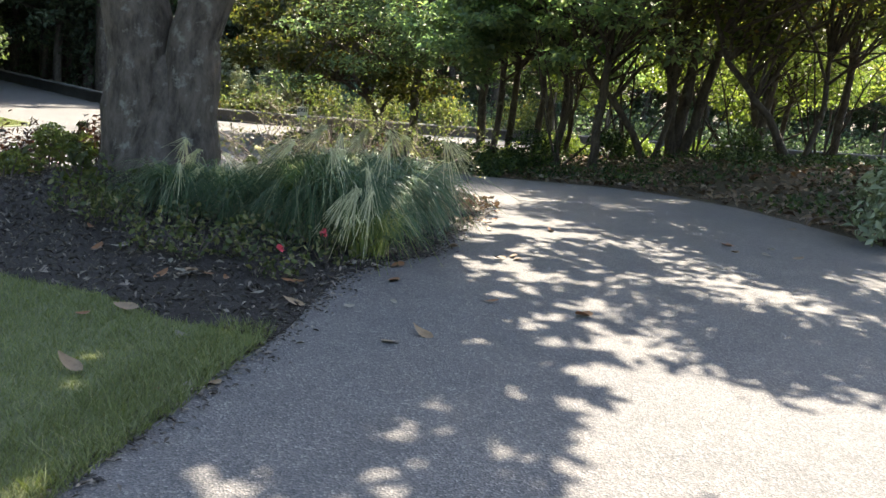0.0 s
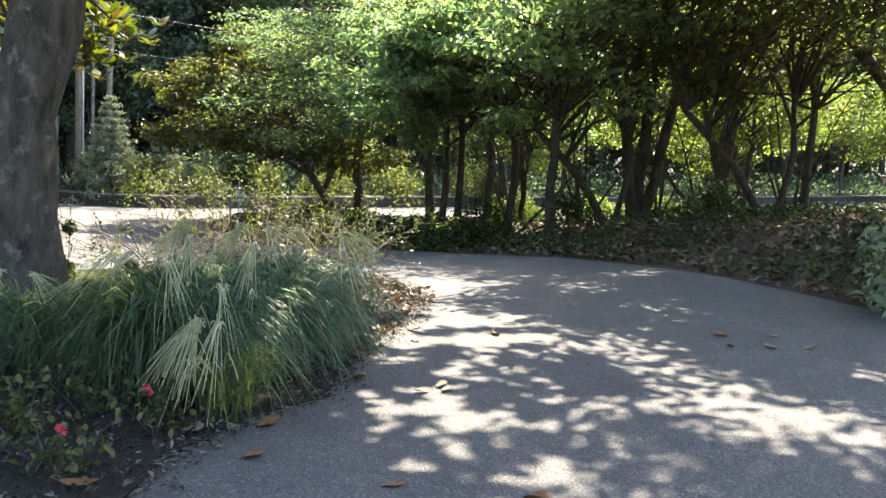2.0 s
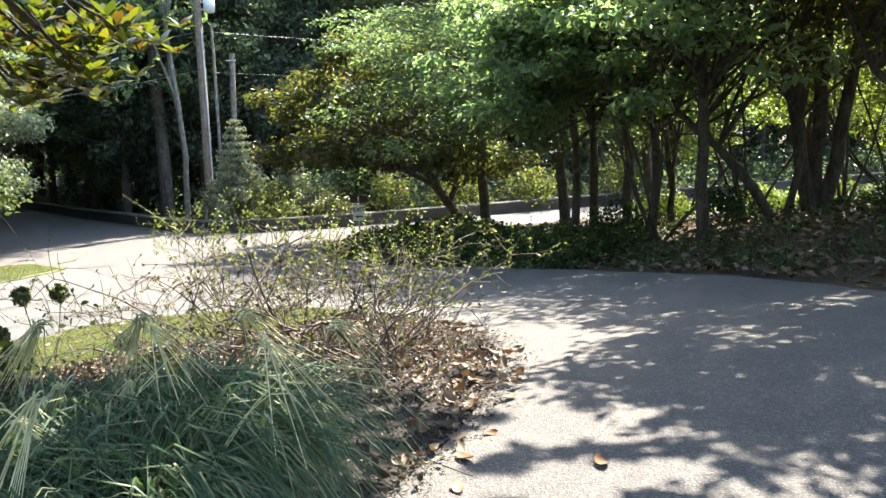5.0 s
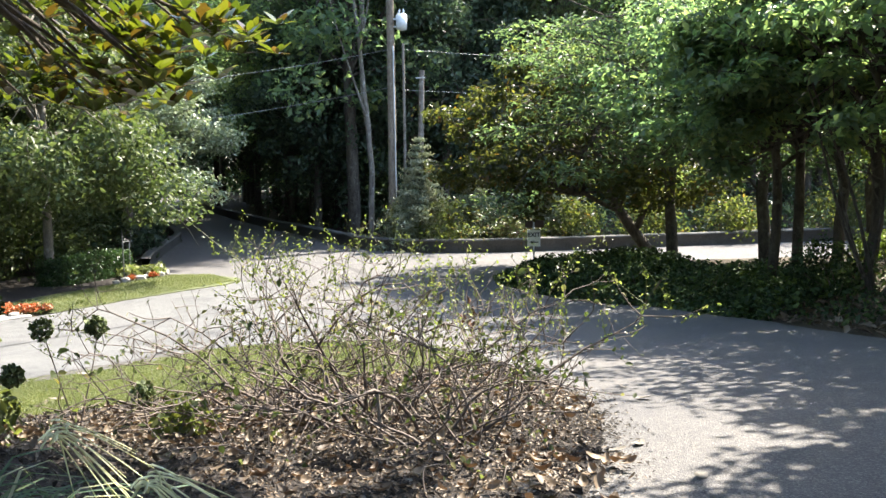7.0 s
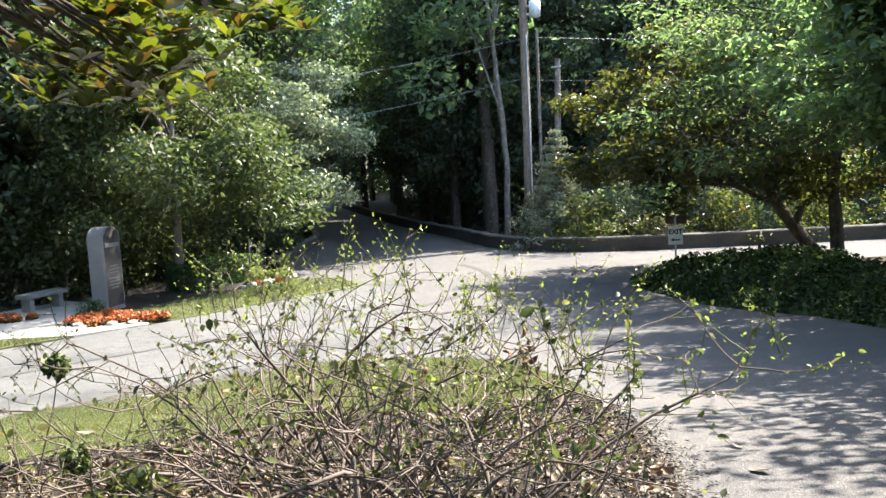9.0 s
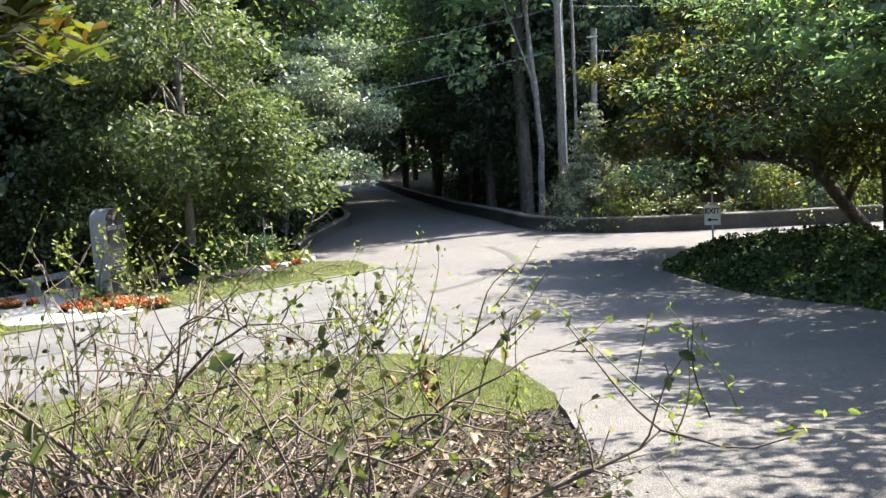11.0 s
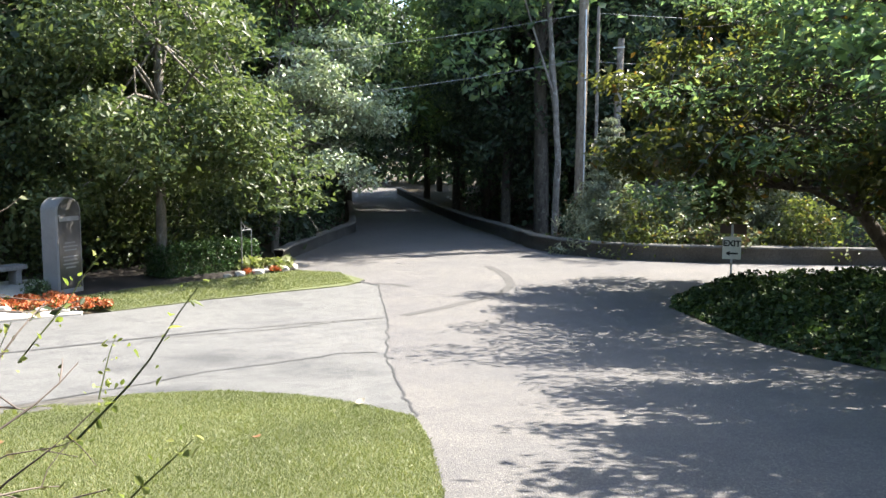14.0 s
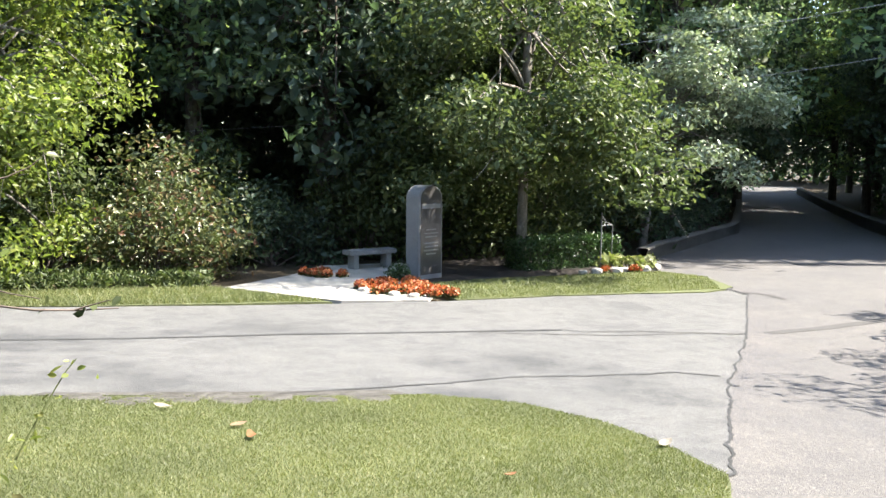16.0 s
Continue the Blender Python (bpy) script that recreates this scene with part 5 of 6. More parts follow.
def bed_plants():
    r = np.random.default_rng(81)
    rose_bush(r, on(-2.3, 11.8), 1.6, 1.34, 31, "sprawling half-bare rose bush with brown twigs")
    rose_bush(r, on(-1.38, 11.72), 1.45, 1.34, 31, "sprawling rose bush with yellow-green new shoots")
    rose_bush(r, on(-0.65, 11.3), 1.1, 1.0, 22, "low twiggy rose bush at the drive's edge", 0.3)
    # dry leaves caught in the twigs
    t = bpy.data.objects["rose_bush.001"]
    lx, ly, lz = (Vector((-1.05, 12.85, 0.12)) - t.matrix_basis.translation)
    for k in range(12):
        V, F = curled_leaf(r, 0.1 if k < 8 else 0.075, 0.9, r.normal())
        dx, dy, dz = (0, 0, 0) if k < 8 else ((-0.9, -0.15, 0.02), (-0.75, -0.3, -0.08), (0.05, -0.2, 0.08), (-0.8, 0.1, 0.05))[k - 8]
        m = np.array(pose(lx + dx + r.normal() * 0.06, ly + dy + r.normal() * 0.06, lz + dz + r.normal() * 0.06, r.normal() * 50, 50 + r.normal() * 40, r.random() * 360))
        put("caught_leaf", mesh_of("caught_leaf", V @ m[:3, :3].T + m[:3, 3], F, leaf_caught, True), t, "curled brown leaf caught in the twigs")
    for x, y in ((-1.05, 5.4), (-1.45, 5.9), (-1.9, 6.2), (-0.8, 5.95), (-1.65, 5.6), (-2.25, 6.35), (-2.65, 6.45), (-1.2, 6.15), (-3.0, 6.7), (-2.0, 5.75)):
        t = thing("small_rose", on(x, y), "small leafy rose plant in the mulch", "rose")
        paths = [limb(r, (0, 0, -0.04), (r.normal() * 0.16, r.normal() * 0.16, 0.18 + 0.14 * r.random()), 0.004, 0.002, 5, 0.3) for _ in range(9)]
        put("branchwork", mesh_of("small_rose_stems", *tubes(paths, 4), twig_bark, True), t, kind="stuff")
        c = np.concatenate([p[1:] for p, _ in paths])
        c = np.repeat(c, 5, axis=0) + r.normal(size=(len(c) * 5, 3)) * 0.045
        put("leaves", mesh_of("small_rose_leaves", *oval_leaves(r, c, 0.04, 0.65, 0.6, 0.1), leaf_rose), t)
        if y > 5.5 and x < -1:
            continue
        b = paths[0][0][-1] + r.normal(size=(26, 3)) * 0.009
        put("bloom", mesh_of("small_rose_bloom", *leaves(r, b, 0.024, 0.9, 0.4, 0.0), petal_pink), t, "pinkish red bloom")
    # dried hydrangea heads on thin stems
    for x, y, heads in ((-3.3, 10.95, ((-0.02, 0.23, 0.74), (-0.05, -0.23, 0.8))), (-3.6, 10.5, ((-0.05, 0.1, 0.9), (0.15, 0.05, 0.45))), (-4.9, 11.0, ((0.1, 0.1, 0.8), (-0.15, 0, 0.6))), (-2.5, 10.6, ((0.0, 0.1, 0.3),))):
        t = thing("hydrangea", on(x, y), "leggy hydrangea with dark dried flower heads", "hydrangea")
        for e in heads:
            e = np.array(e)
            pts, rad = limb(r, (r.normal() * 0.05, r.normal() * 0.05, -0.05), e, 0.006, 0.004, 7, 0.15, 0.03)
            put("stem", mesh_of("hydrangea_stem", *tubes([(pts, rad)], 5), twig_bark, True), t)
            c = e + unit(r.normal(size=(220, 3))) * 0.08 * (0.6 + 0.4 * r.random((220, 1)))
            put("flower_head", mesh_of("hydrangea_head", *leaves(r, c, 0.034, 0.9, 0.1, 0.0), leaf_dried_head), t, "dried dark olive flower head")
            put("foliage", mesh_of("hydrangea_foliage", *oval_leaves(r, pts[1:5] + r.normal(size=(4, 3)) * 0.05, 0.075, 0.6, 0.6, 0.2), leaf_dogwood), t)
    for x, y in ((-4.75, 9.9), (-4.1, 10.1), (-5.2, 10.2)):
        shrub("nandina_shrub", r, on(x, y), (0.32, 0.32, 0.75), 520, 0.07, leaf_nandina, "upright reddish nandina shrub in the bed", 10, 9, aspect=0.35, flat=1.2)
    for x, y, q in ((-3.6, 10.2, 0.3), (-2.9, 9.9, 0.25), (-2.4, 10.9, 0.22), (-3.2, 7.4, 0.3), (-4.2, 8.0, 0.28)):
        shrub("bed_perennial", r, on(x, y), (q, q, q * 1.2), 260, 0.07, leaf_dogwood, "small green perennial in the mulch", 7, 6)
    # round-headed shrubs beyond the magnolia's trunk
    for x, y, tall, q in ((-4.55, 9.7, 0.47, 0.21), (-4.95, 9.6, 0.25, 0.15), (-4.3, 9.9, 0.4, 0.18)):
        t = thing("round_headed_shrub", on(x, y), "small green shrub with a rounded leafy head", "shrub")
        paths = [limb(r, (r.normal() * 0.04, r.normal() * 0.04, -0.05), (r.normal() * q * 0.4, r.normal() * q * 0.4, tall), 0.009, 0.004, 6, 0.2) for _ in range(6)]
        put("branchwork", mesh_of("round_head_stems", *tubes(paths, 5), twig_bark, True), t)
        c = np.array([0, 0, tall]) + unit(r.normal(size=(800, 3))) * q * (0.55 + 0.5 * r.random((800, 1)))
        put("foliage", mesh_of("round_head_foliage", *oval_leaves(r, c, 0.045, 0.65, 0.4, 0.0), leaf_shoot), t)
    # dead stake under the bush
    t = thing("dead_stake", on(-0.98, 11.05), "bare upright dead stick in the leaf litter", "stick")
    put("stick", mesh_of("stick", *tubes([limb(r, (0, 0, -0.05), (-0.06, 0.02, 0.42), 0.018, 0.012, 6, 0.1), limb(r, (-0.02, 0, 0.2), (0.1, -0.03, 0.34), 0.009, 0.005, 4, 0.1)], 7), grey_bark, True), t)


bed_plants()


def fallen_leaves():
    r = np.random.default_rng(91)
    tones = [("tan_leaf", (0.2, 0.135, 0.08)), ("grey_leaf", (0.2, 0.175, 0.14)), ("rust_leaf", (0.19, 0.085, 0.035))]
    mats = [rough_surface(nm, [(0.3, tuple(c * 0.65 for c in col)), (0.7, col)], 12, 60, 0.6, 0.003, 0.4) for nm, col in tones]
    meshes = [mesh_of("fallen_leaf", *curled_leaf(r, 0.15, 0.05 + 0.35 * r.random(), r.normal() * 0.8), mats[i % 3], True) for i in range(9)]
    words = ("tan", "greyish", "rust-brown")
    spots = [(0.95, 5.23), (0.36, 5.36), (-0.81, 4.77), (-0.29, 5.65), (0.3, 12.85), (1.05, 8.43), (0.43, 8.13), (0.6, 6.9), (-0.25, 5.1), (-0.2, 4.3), (-0.05, 4.5), (-0.5, 4.9),
             (-0.98, 3.35), (-1.05, 3.3), (-0.9, 3.45), (-1.5, 3.4), (-1.75, 4.1), (-1.6, 4.3), (-2.2, 3.9), (-1.2, 4.0), (-0.62, 5.9), (-0.45, 6.0), (-0.3, 6.1), (0.1, 7.0), (0.42, 8.5), (0.5, 8.9), (0.55, 9.6),
             (0.9, 10.8), (0.5, 11.4), (0.05, 13.4), (-1.3, 5.15), (-1.75, 5.4), (-2.2, 5.7), (-0.9, 5.2), (-2.6, 6.2), (0.45, 10.6), (0.4, 11.2)]
    spots += [(-1.62 + 0.12 * r.normal(), 5.15 + 0.12 * r.normal()) for _ in range(9)] + [(-1.05, 4.85), (-2.3, 5.6), (-2.45, 6.1), (-2.9, 6.6)]
    spots += [tuple(p) for p in scatter(r, [(-0.2, 4.5), (4.8, 8.5), (3.0, 14.5), (0.6, 18.5), (0.3, 12.0), (0.6, 9.5), (0.2, 7.0)], 12)]
    spots += [tuple(p) for p in scatter(r, DRIVE_LEFT[12:] + LAWN_WEST[:6] + BED_BACK[:4][::-1], 6)]
    for x, y in spots:
        i = int(r.integers(9))
        ob = new("fallen_leaf", meshes[i])
        lift = 0.045 if inside(x, y, DRIVE_LEFT[2:12] + BED_BACK)[0] else (0.02 if x > -1.3 + 0.02 * y and not inside(x, y, DRIVE_LEFT[12:] + LAWN_WEST)[0] else 0.06)
        ob.matrix_basis = pose(x, y, ground_at(x, y) + lift - 0.008, r.normal() * 7, r.normal() * 7, r.random() * 360) @ Matrix.Scale(0.6 + 0.5 * r.random(), 4)
        tagged(ob, words[i % 3] + " curled dry magnolia leaf lying on the ground", "leaf", "fallen magnolia leaves")
    # thick litter under the roses
    area = [(0.35, 10.2), (0.2, 11.8), (-0.15, 12.7), (-0.95, 14.1), (-1.75, 15.0), (-2.8, 14.1), (-4.1, 12.7), (-4.6, 11.2), (-3.2, 9.6), (-1.6, 9.5), (0.3, 9.6)]
    sets = []
    for p in scatter(r, area, 2400):
        V, F = curled_leaf(r, 0.025 + 0.085 * r.random() ** 2.5, 0.2 + 0.8 * r.random(), r.normal() * 0.8)
        m = np.array(pose(p[0], p[1], ground_at(p[0], p[1]) + 0.035 + 0.05 * r.random(), r.normal() * 22, r.normal() * 22, r.random() * 360))
        sets.append((V @ m[:3, :3].T + m[:3, 3], F))
    for p in scatter(r, [(0.0, 6.9), (0.36, 8.3), (0.62, 10.0), (0.6, 10.9), (0.15, 10.9), (0.15, 9.8), (-0.1, 8.2), (-0.3, 6.9)], 140):
        V, F = curled_leaf(r, 0.04 + 0.1 * r.random() ** 1.5, 0.2 + 0.8 * r.random(), r.normal() * 0.8)
        m = np.array(pose(p[0], p[1], ground_at(p[0], p[1]) + 0.025 + 0.03 * r.random(), r.normal() * 18, r.normal() * 18, r.random() * 360))
        sets.append((V @ m[:3, :3].T + m[:3, 3], F))
    V, F = join(*sets)
    bits = scatter(r, area, 14000)
    V2, F2 = leaves(r, np.c_[bits, height(bits[:, 0], bits[:, 1]) + 0.03 + 0.015 * r.random(len(bits))], 0.03, 0.5, 2.0, 0.0)
    stuff("litter_crumbs", V2, F2, leaf_dry, "crumbled brown leaf bits on the soil", "leaf litter")
    stuff("bed_litter", V, F, leaf_dry, "thick litter of dry brown leaves under the roses", "leaf litter")
    p = scatter(r, DRIVE_LEFT[2:12] + BED_BACK[:8] + BED_BACK[8:], 26000)
    V, F = leaves(r, np.c_[p, height(p[:, 0], p[:, 1]) + 0.042 + 0.012 * r.random(len(p))], 0.042, 0.3, 1.2, 0.0)
    stuff("mulch_chips", V, F, chip, "dark shredded mulch chips covering the bed", "mulch")
    line = np.asarray(DRIVE_LEFT[:12])
    seg = np.r_[0, np.cumsum(np.hypot(*np.diff(line, axis=0).T))]
    s = r.random(3600) * seg[-1]
    near = np.abs(r.normal(size=3600)) * np.where(s > 6.5, 0.12, 0.09) - 0.05
    edge = np.stack([np.interp(s, seg, line[:, 0]) + near, np.interp(s, seg, line[:, 1]) + 0.03 * r.normal(size=3600)], 1)
    V, F = leaves(r, np.c_[edge, height(edge[:, 0], edge[:, 1]) + 0.022], 0.03, 0.4, 2.5, 0.0)
    stuff("edge_debris", V, F, chip, "small dry leaf bits along the drive's edge", "leaf litter")


fallen_leaves()


def stone_mesh(r, mat, size):
    """A rough stone: a cut block with its corners knocked about."""
    bm = bmesh.new()
    bmesh.ops.create_icosphere(bm, subdivisions=2, radius=0.5)
    for v in bm.verts:
        n = noise.noise(v.co * 2.4 + Vector(r.random(3) * 9)) * 0.16 + 1
        v.co = Vector((max(-0.4, min(0.4, v.co.x)) * size[0], max(-0.42, min(0.42, v.co.y)) * size[1], max(-0.3, min(0.36, v.co.z)) * size[2])) * n
    me = bpy.data.meshes.new("stone")
    bm.to_mesh(me)
    bm.free()
    me.materials.append(mat)
    return me


def stones():
    r = np.random.default_rng(95)
    slabs = [stone_mesh(r, strip_concrete, (0.42, 0.24, 0.08)) for _ in range(5)]
    line = np.array([(-7.45, 13.9), (-7.3, 14.7), (-7.2, 15.7), (-7.04, 16.55)])
    for k in range(24):
        u = r.random() * 3
        i = int(min(u, 2))
        x, y = line[i] + (line[i + 1] - line[i]) * (u - i) + r.normal(size=2) * (0.1, 0.05)
        ob = new("concrete_piece", slabs[k % 5])
        ob.matrix_basis = on(x, y, 80 + r.normal() * 25, 0.02) @ Matrix.Scale(0.6 + 0.6 * r.random(), 4)
        tagged(ob, "broken slab of old concrete at the lawn's edge", "concrete", "broken concrete edging")
    rocks = [stone_mesh(r, concrete, (0.34, 0.26, 0.2)) for _ in range(4)]
    for k, (x, y) in enumerate(((-16.42, 25.5), (-16.5, 25.95), (-16.4, 26.45), (-16.55, 26.8), (-16.45, 27.35), (-16.7, 27.9), (-16.95, 28.05), (-15.5, 19.62), (-15.1, 19.75), (-14.75, 19.95), (-14.4, 20.2))):
        ob = new("edging_stone", rocks[k % 4])
        ob.matrix_basis = on(x, y, r.random() * 360, 0.07) @ Matrix.Scale(0.7 + 0.5 * r.random(), 4)
        tagged(ob, "pale rounded stone edging the flower bed", "stone", "edging stones")


stones()


# ---------------------------------------------------------------- monument corner
def monument_corner():
    r = np.random.default_rng(101)
    # arched granite slab
    ang = math.degrees(math.atan2(0.31, 0.95))
    t = thing("stone_monument", on(-17.22, 21.72, ang, 0.02), "tall arched dark granite monument with polished face", "monument")
    w, h, dp = 0.72, 2.08, 0.44
    prof = [(-w / 2, -0.1)] + [(-w / 2, h - 0.4 * w)] + [(-w / 2 * math.cos(a), h - 0.4 * w + 0.4 * w * math.sin(a)) for a in np.linspace(0.12, math.pi - 0.12, 15)] + [(w / 2, h - 0.4 * w), (w / 2, -0.1)]
    bm = bmesh.new()
    a = [bm.verts.new((dp / 2, y, z)) for y, z in prof]
    b = [bm.verts.new((-dp / 2, y, z)) for y, z in prof]
    bm.faces.new(a), bm.faces.new(b[::-1])
    for i in range(len(prof)):
        j = (i + 1) % len(prof)
        bm.faces.new((a[j], a[i], b[i], b[j]))
    bmesh.ops.recalc_face_normals(bm, faces=bm.faces[:])
    rim = [e for e in bm.edges if len({round(v.co.x, 3) for v in e.verts}) == 1]
    bmesh.ops.bevel(bm, geom=rim, offset=0.018, segments=2, affect="EDGES")
    part("slab", bm, granite, t)
    bm = bmesh.new()
    inner = [(y * 0.88, z - 0.02 if z > 0.5 else 0.1) for y, z in prof]
    a = [bm.verts.new((dp / 2 + 0.006, y, z)) for y, z in inner]
    b = [bm.verts.new((dp / 2 - 0.01, y, z)) for y, z in inner]
    bm.faces.new(a)
    for i in range(len(inner)):
        j = (i + 1) % len(inner)
        bm.faces.new((a[j], a[i], b[i], b[j]))
    bmesh.ops.recalc_face_normals(bm, faces=bm.faces[:])
    part("polished_face", bm, granite_polished, t, "dark polished engraved face")
    for k, (z, wide, tall) in enumerate(((1.62, 0.56, 0.1), (1.1, 0.3, 0.03), (1.02, 0.42, 0.03), (0.94, 0.36, 0.03), (0.8, 0.44, 0.03), (0.72, 0.4, 0.03), (0.64, 0.44, 0.03), (0.56, 0.3, 0.03))):
        bm = bmesh.new()
        box(bm, (0.006, wide, tall), pose(dp / 2 + 0.009, 0.0, z), 0.002)
        part("engraved_line", bm, granite, t, "pale engraved band")
    # bench
    t = thing("stone_bench", on(-19.1, 21.15, 8, 0.04), "grey stone bench with two block legs", "bench")
    bm = bmesh.new()
    box(bm, (0.42, 1.28, 0.11), pose(0, 0, 0.405), 0.015)
    part("seat", bm, bench_stone, t)
    for y in (-0.45, 0.45):
        bm = bmesh.new()
        box(bm, (0.32, 0.14, 0.38), pose(0, y, 0.165), 0.012)
        part("leg", bm, bench_stone, t)
    # red bedding flowers
    kinds = []
    for i in range(3):
        t = thing("bedding_flower", on(0, 0), "bushy bedding plant covered in red-orange blooms", "flower", "red bedding flowers")
        c = unit(r.normal(size=(230, 3))) * (0.17, 0.17, 0.14) * (0.5 + 0.5 * r.random((230, 1)))
        c[:, 2] = np.abs(c[:, 2]) + 0.02
        put("foliage", mesh_of("bedding_foliage", *leaves(r, c * 0.85, 0.06, 0.6, 0.5, 0.0), leaf_rose), t)
        put("bloom", mesh_of("bedding_blooms", *leaves(r, c[:130] + (0, 0, 0.03), 0.055, 0.85, 0.6, 0.0), petal_red), t, "clustered red-orange blooms", kind="stuff")
        kinds.append(t)
    spots = list(scatter(r, [(-16.2, 19.75), (-15.2, 19.5), (-14.25, 20.55), (-14.15, 21.05), (-15.0, 21.1), (-16.3, 20.9)], 34)) + list(scatter(r, [(-18.5, 19.2), (-17.7, 19.35), (-17.7, 20.0), (-18.5, 19.9)], 9))
    for i, (x, y) in enumerate(spots):
        m = on(x, y, r.random() * 360, 0.045)
        if i < 3:
            kinds[i].matrix_basis = m
        else:
            copy_thing(kinds[i % 3], m)
    shrub("round_shrub", r, on(-16.75, 20.9, 0, 0.03), (0.4, 0.4, 0.46), 1300, 0.05, leaf_hedge, "small rounded light green shrub by the monument", 12)
    # clipped hedge
    t = thing("hedge", on(-18.0, 26.0, 4), "low clipped dark green hedge", "hedge")
    n = 9000
    c = (r.random((n, 3)) - 0.5) * (0.9, 2.9, 0.72)
    face = r.integers(0, 3, n)
    for ax in range(3):
        k = face == ax
        c[k, ax] = np.sign(c[k, ax]) * (0.45, 1.45, 0.36)[ax]
    c += r.normal(size=(n, 3)) * 0.05 + (0, 0, 0.38)
    c[:, 2] = np.abs(c[:, 2])
    put("foliage", mesh_of("hedge_foliage", *leaves(r, c, 0.07, 0.55, 0.4, 0.0), leaf_hedge), t)
    put("branchwork", mesh_of("hedge_stems", *tubes([limb(r, (r.normal() * 0.1, y, -0.1), (r.normal() * 0.2, y + r.normal() * 0.1, 0.6), 0.02, 0.006, 5, 0.2) for y in np.linspace(-1.3, 1.3, 12)], 5), dark_bark), t)
    # hostas and orange flowers at the hedge's end
    for x, y in ((-16.95, 26.6), (-16.75, 27.2), (-17.2, 27.0), (-16.9, 27.7)):
        t = thing("hosta", on(x, y), "variegated yellow-green hosta clump", "hosta")
        a = r.random(46) * 6.28
        q = 0.1 + 0.26 * r.random(46)
        c = np.c_[np.cos(a) * q, np.sin(a) * q, 0.34 - 0.6 * q + 0.06 * r.random(46)]
        put("leaves", mesh_of("hosta_leaves", *leaves(r, c, 0.24, 0.5, 0.8, 0.2, out=c * (1, 1, 0)), leaf_hosta), t)
    for i, (x, y) in enumerate(((-16.5, 26.2), (-16.4, 27.0))):
        copy_thing(kinds[i % 3], on(x, y, r.random() * 360, 0.02))
    # wrought iron plant hook
    t = thing("plant_hook", on(-16.9, 26.35), "thin wrought iron hook stand by the hedge", "plant stand")
    put("post", mesh_of("hook_post", *tubes([(np.array([(0, 0, -0.1), (0, 0, 0.7), (0, 0, 1.45)]), [0.018, 0.018, 0.016])], 8), wire_metal, True), t)
    put("arm", mesh_of("hook_arm", *tubes([(np.array([(0, 0, 1.38), (-0.1, 0.2, 1.2), (-0.16, 0.45, 1.12)]), [0.012] * 3), (np.array([(0, 0, 1.12), (-0.08, 0.22, 1.13), (-0.16, 0.45, 1.12)]), [0.012] * 3),
                                           (np.array([(-0.05, 0.1, 1.12), (-0.06, 0.16, 1.2), (-0.08, 0.2, 1.24)]), [0.009] * 3)], 6), wire_metal, True), t)
    put("leg", mesh_of("hook_leg", *tubes([(np.array([(-0.16, 0.45, 1.12), (-0.16, 0.45, 0.5), (-0.16, 0.45, -0.1)]), [0.014] * 3)], 6), wire_metal, True), t)
    # low plants at the verge
    p = scatter(r, [(-17.3, 12.5), (-17.0, 16.9), (-18.2, 17.3), (-18.8, 12.5)], 3600)
    V, F = leaves(r, np.c_[p, height(p[:, 0], p[:, 1]) + 0.05 + 0.3 * r.random(len(p))], 0.13, 0.35, 0.2, -0.5)
    stuff("verge_plants", V, F, leaf_poplar, "strap-leaved green plants at the verge", "plants")


monument_corner()


# ---------------------------------------------------------------- signs, poles and wires
def lettering(name, text, size, m, mat, parent):
    """Raised flat letters as a mesh."""
    cu = bpy.data.curves.new(name, "FONT")
    cu.body, cu.size, cu.align_x, cu.align_y, cu.extrude = text, size, "CENTER", "CENTER", 0.002
    cu.offset = 0.006
    tmp = new(name + "_curve", cu)
    me = bpy.data.meshes.new_from_object(tmp.evaluated_get(bpy.context.evaluated_depsgraph_get()))
    bpy.data.objects.remove(tmp)
    me.materials.clear()
    me.materials.append(mat)
    ob = put(name, me, parent)
    ob.matrix_basis = m
    return ob


def exit_sign():
    x, y = -5.3, 29.5
    g = ground_at(x, y)
    t = thing("exit_sign", pose(x, y, g, 0, 0, 19), "small white metal exit sign on a steel post", "sign")
    top = -0.64 - g
    bm = bmesh.new()
    box(bm, (0.045, 0.03, top + 0.35), pose(0, 0.03, (top + 0.35) / 2 - 0.1), 0.004)
    part("post", bm, zinc, t)
    bm = bmesh.new()
    box(bm, (0.36, 0.012, 0.46), pose(0, 0, top - 0.23), 0.005)
    part("panel", bm, sign_white, t, "white sign panel")
    bm = bmesh.new()
    box(bm, (0.52, 0.03, 0.2), pose(0.02, 0.045, top + 0.16), 0.006)
    part("upper_board", bm, sign_brown, t, "dark brown board above the panel")
    lettering("lettering", "EXIT", 0.165, pose(0, -0.009, top - 0.14, 90, 0, 0), sign_black, t)
    bm = bmesh.new()
    box(bm, (0.16, 0.004, 0.035), pose(0.04, -0.009, top - 0.34))
    v = [bm.verts.new(p) for p in ((-0.04, -0.011, top - 0.29), (-0.12, -0.011, top - 0.34), (-0.04, -0.011, top - 0.39))]
    bm.faces.new(v)
    part("arrow", bm, sign_black, t, "black arrow")


exit_sign()


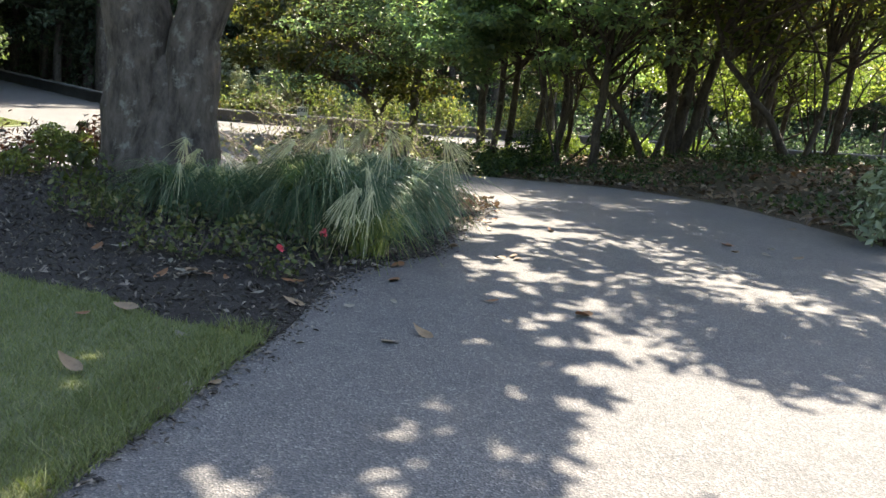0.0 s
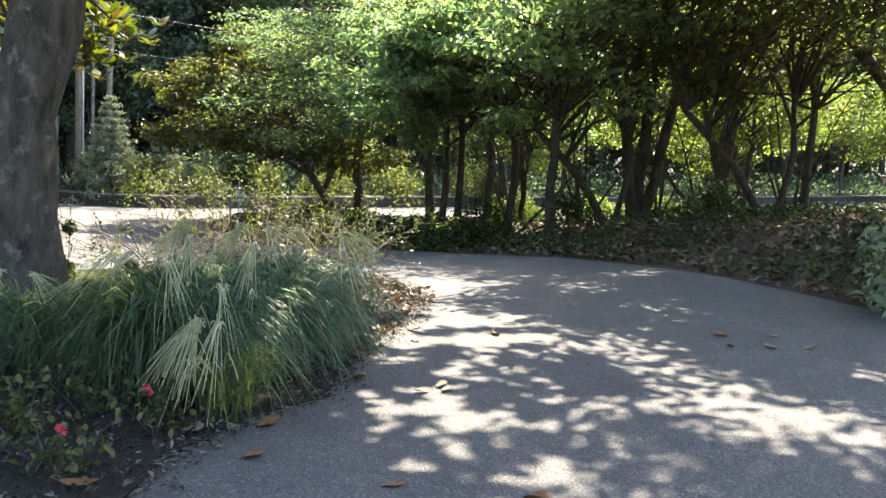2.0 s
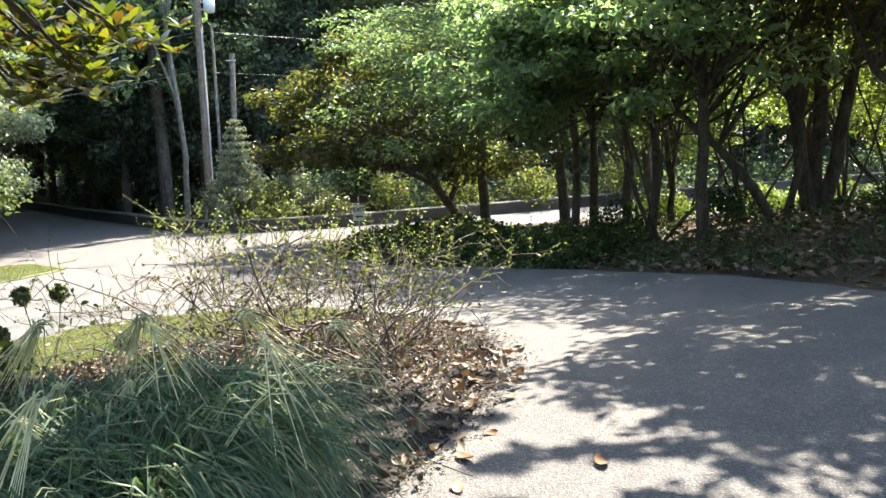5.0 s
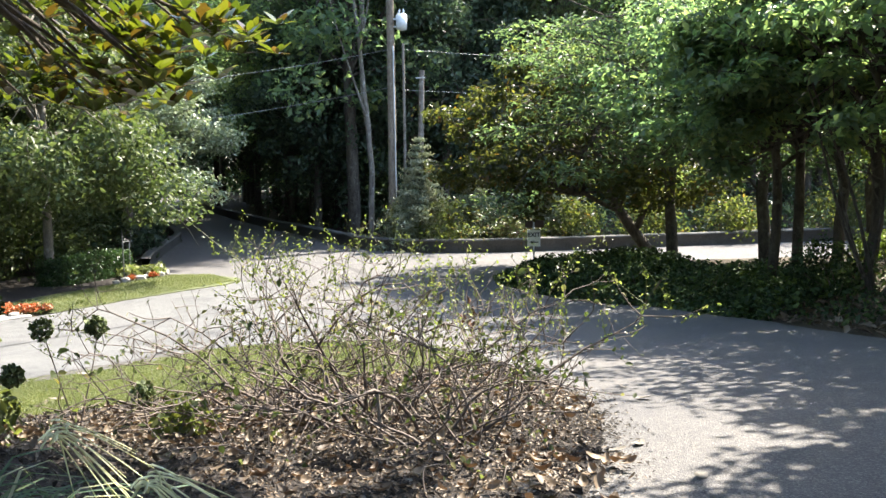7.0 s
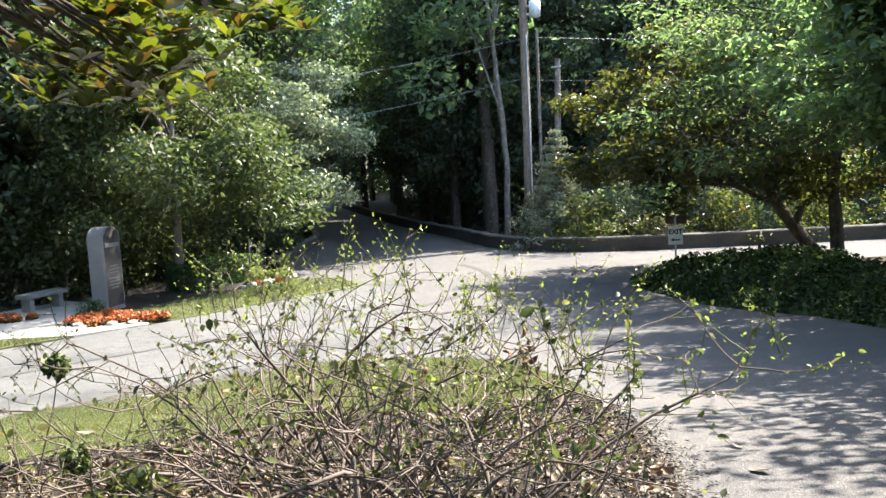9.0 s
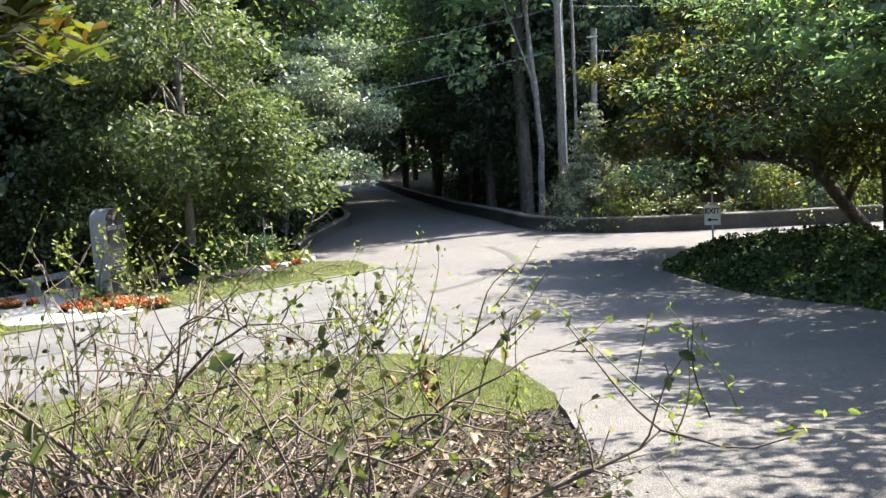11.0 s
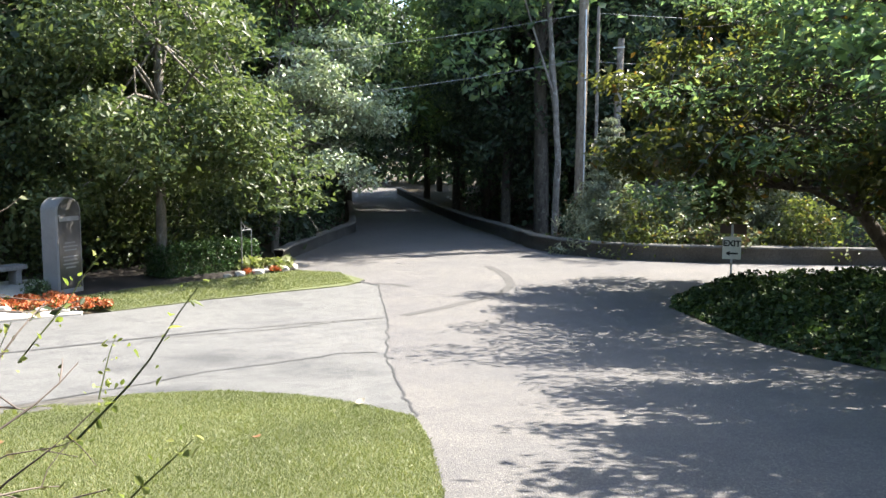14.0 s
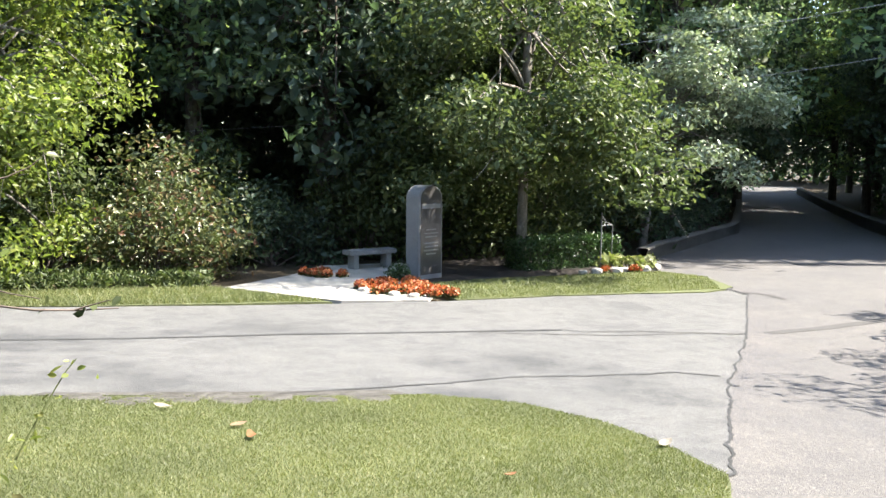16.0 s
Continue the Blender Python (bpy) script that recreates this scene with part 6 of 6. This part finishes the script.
def poles():
    r = np.random.default_rng(111)
    px, py = -13.75, 38.3
    g = ground_at(px, py)
    t = thing("utility_pole", pose(px, py, g), "tall brown wooden utility pole with transformer", "utility pole")
    put("pole", mesh_of("pole", *tubes([limb(r, (0, 0, -0.5), (0.05, 0, 13.0), 0.19, 0.14, 8, 0.01)], 14), pole_wood, True), t)
    put("conduit", mesh_of("conduit", *tubes([(np.array([(0.2, -0.06, -0.3), (0.2, -0.06, 3.5), (0.18, -0.06, 8.0)]), [0.025] * 3)], 8), zinc, True), t, "grey metal conduit")
    z = 6.75 - g
    bm = bmesh.new()
    bmesh.ops.create_cone(bm, cap_ends=True, segments=20, radius1=0.22, radius2=0.22, depth=0.62, matrix=pose(0.5, 0.1, z))
    bmesh.ops.bevel(bm, geom=[e for e in bm.edges if abs(e.verts[0].co.z - e.verts[1].co.z) < 0.01], offset=0.04, segments=2, affect="EDGES")
    tank = part("transformer", bm, tank_paint, t, "pale grey transformer tank", True)
    for k in (-0.09, 0.09):
        put("bushing", mesh_of("bushing", *tubes([(np.array([(0.5 + k, 0.1, z + 0.3), (0.5 + k, 0.1, z + 0.42), (0.5 + k * 0.8, 0.1, z + 0.5)]), [0.04, 0.045, 0.015])], 8), zinc, True), tank)
    bm = bmesh.new()
    box(bm, (0.3, 0.08, 0.06), pose(0.24, 0.05, z + 0.12))
    box(bm, (0.3, 0.08, 0.06), pose(0.24, 0.05, z - 0.18))
    part("bracket", bm, zinc, t)
    bx, by = -13.3, 38.5
    t = thing("service_pole", pose(bx, by, ground_at(bx, by)), "slender pale pole beside the utility pole", "pole")
    put("pole", mesh_of("service_pole_shaft", *tubes([limb(r, (0, 0, -0.4), (0.05, 0, 8.1), 0.065, 0.055, 6, 0.01)], 10), grey_bark, True), t)
    cx, cy = -12.85, 39.2
    t = thing("stub_pole", pose(cx, cy, ground_at(cx, cy)), "short pale weathered wooden pole", "pole")
    put("pole", mesh_of("stub_pole_shaft", *tubes([limb(r, (-0.15, 0, -0.4), (0.1, 0, 4.9 - ground_at(cx, cy)), 0.12, 0.11, 6, 0.01)], 12), grey_bark, True), t)
    bm = bmesh.new()
    box(bm, (0.4, 0.05, 0.05), pose(0.08, -0.1, 4.6 - ground_at(cx, cy)))
    part("crossbar", bm, zinc, t)
    # slim pale trunk beside the pole
    sx, sy = -15.1, 38.9
    stems = [([(0, 0, -0.2), (0.15, 0, 3), (-0.1, 0, 6), (-0.7, 0, 12)], [0.13, 0.12, 0.1, 0.05])]
    broad_tree("slim_tree", r, on(sx, sy), stems, (-0.8, 0, 13.5), (2.0, 2.0, 1.2), 7, 0.9, 2000, 0.2, leaf_forest, grey_bark, "slim pale-trunked tree beside the pole", low=-0.5)
    # wires
    for a, b, sag in (((px, py, 9.1), (-29.4, 6.5, 2.46), 1.0), ((px, py, 5.7), (-29.4, 6.5, 2.86), 1.3), ((px, py, 4.2), (-29.4, 6.5, 1.1), 1.0), ((px, py, 9.3), (12, 63, 9.5), 0.5), ((bx, by, 5.7), (12, 63, 6.2), 0.5), ((bx, by, 4.1), (12, 63, 4.8), 0.5)):
        u = np.linspace(0, 1, 24)[:, None]
        pts = np.array(a) + (np.array(b) - np.array(a)) * u
        pts[:, 2] -= sag * 4 * (u * (1 - u))[:, 0]
        ob = put("overhead_wire", mesh_of("overhead_wire", *tubes([(pts, np.full(24, 0.008))], 5), wire_metal, True))
        tagged(ob, "thin overhead utility wire running between poles", "wire", "overhead wires")


poles()
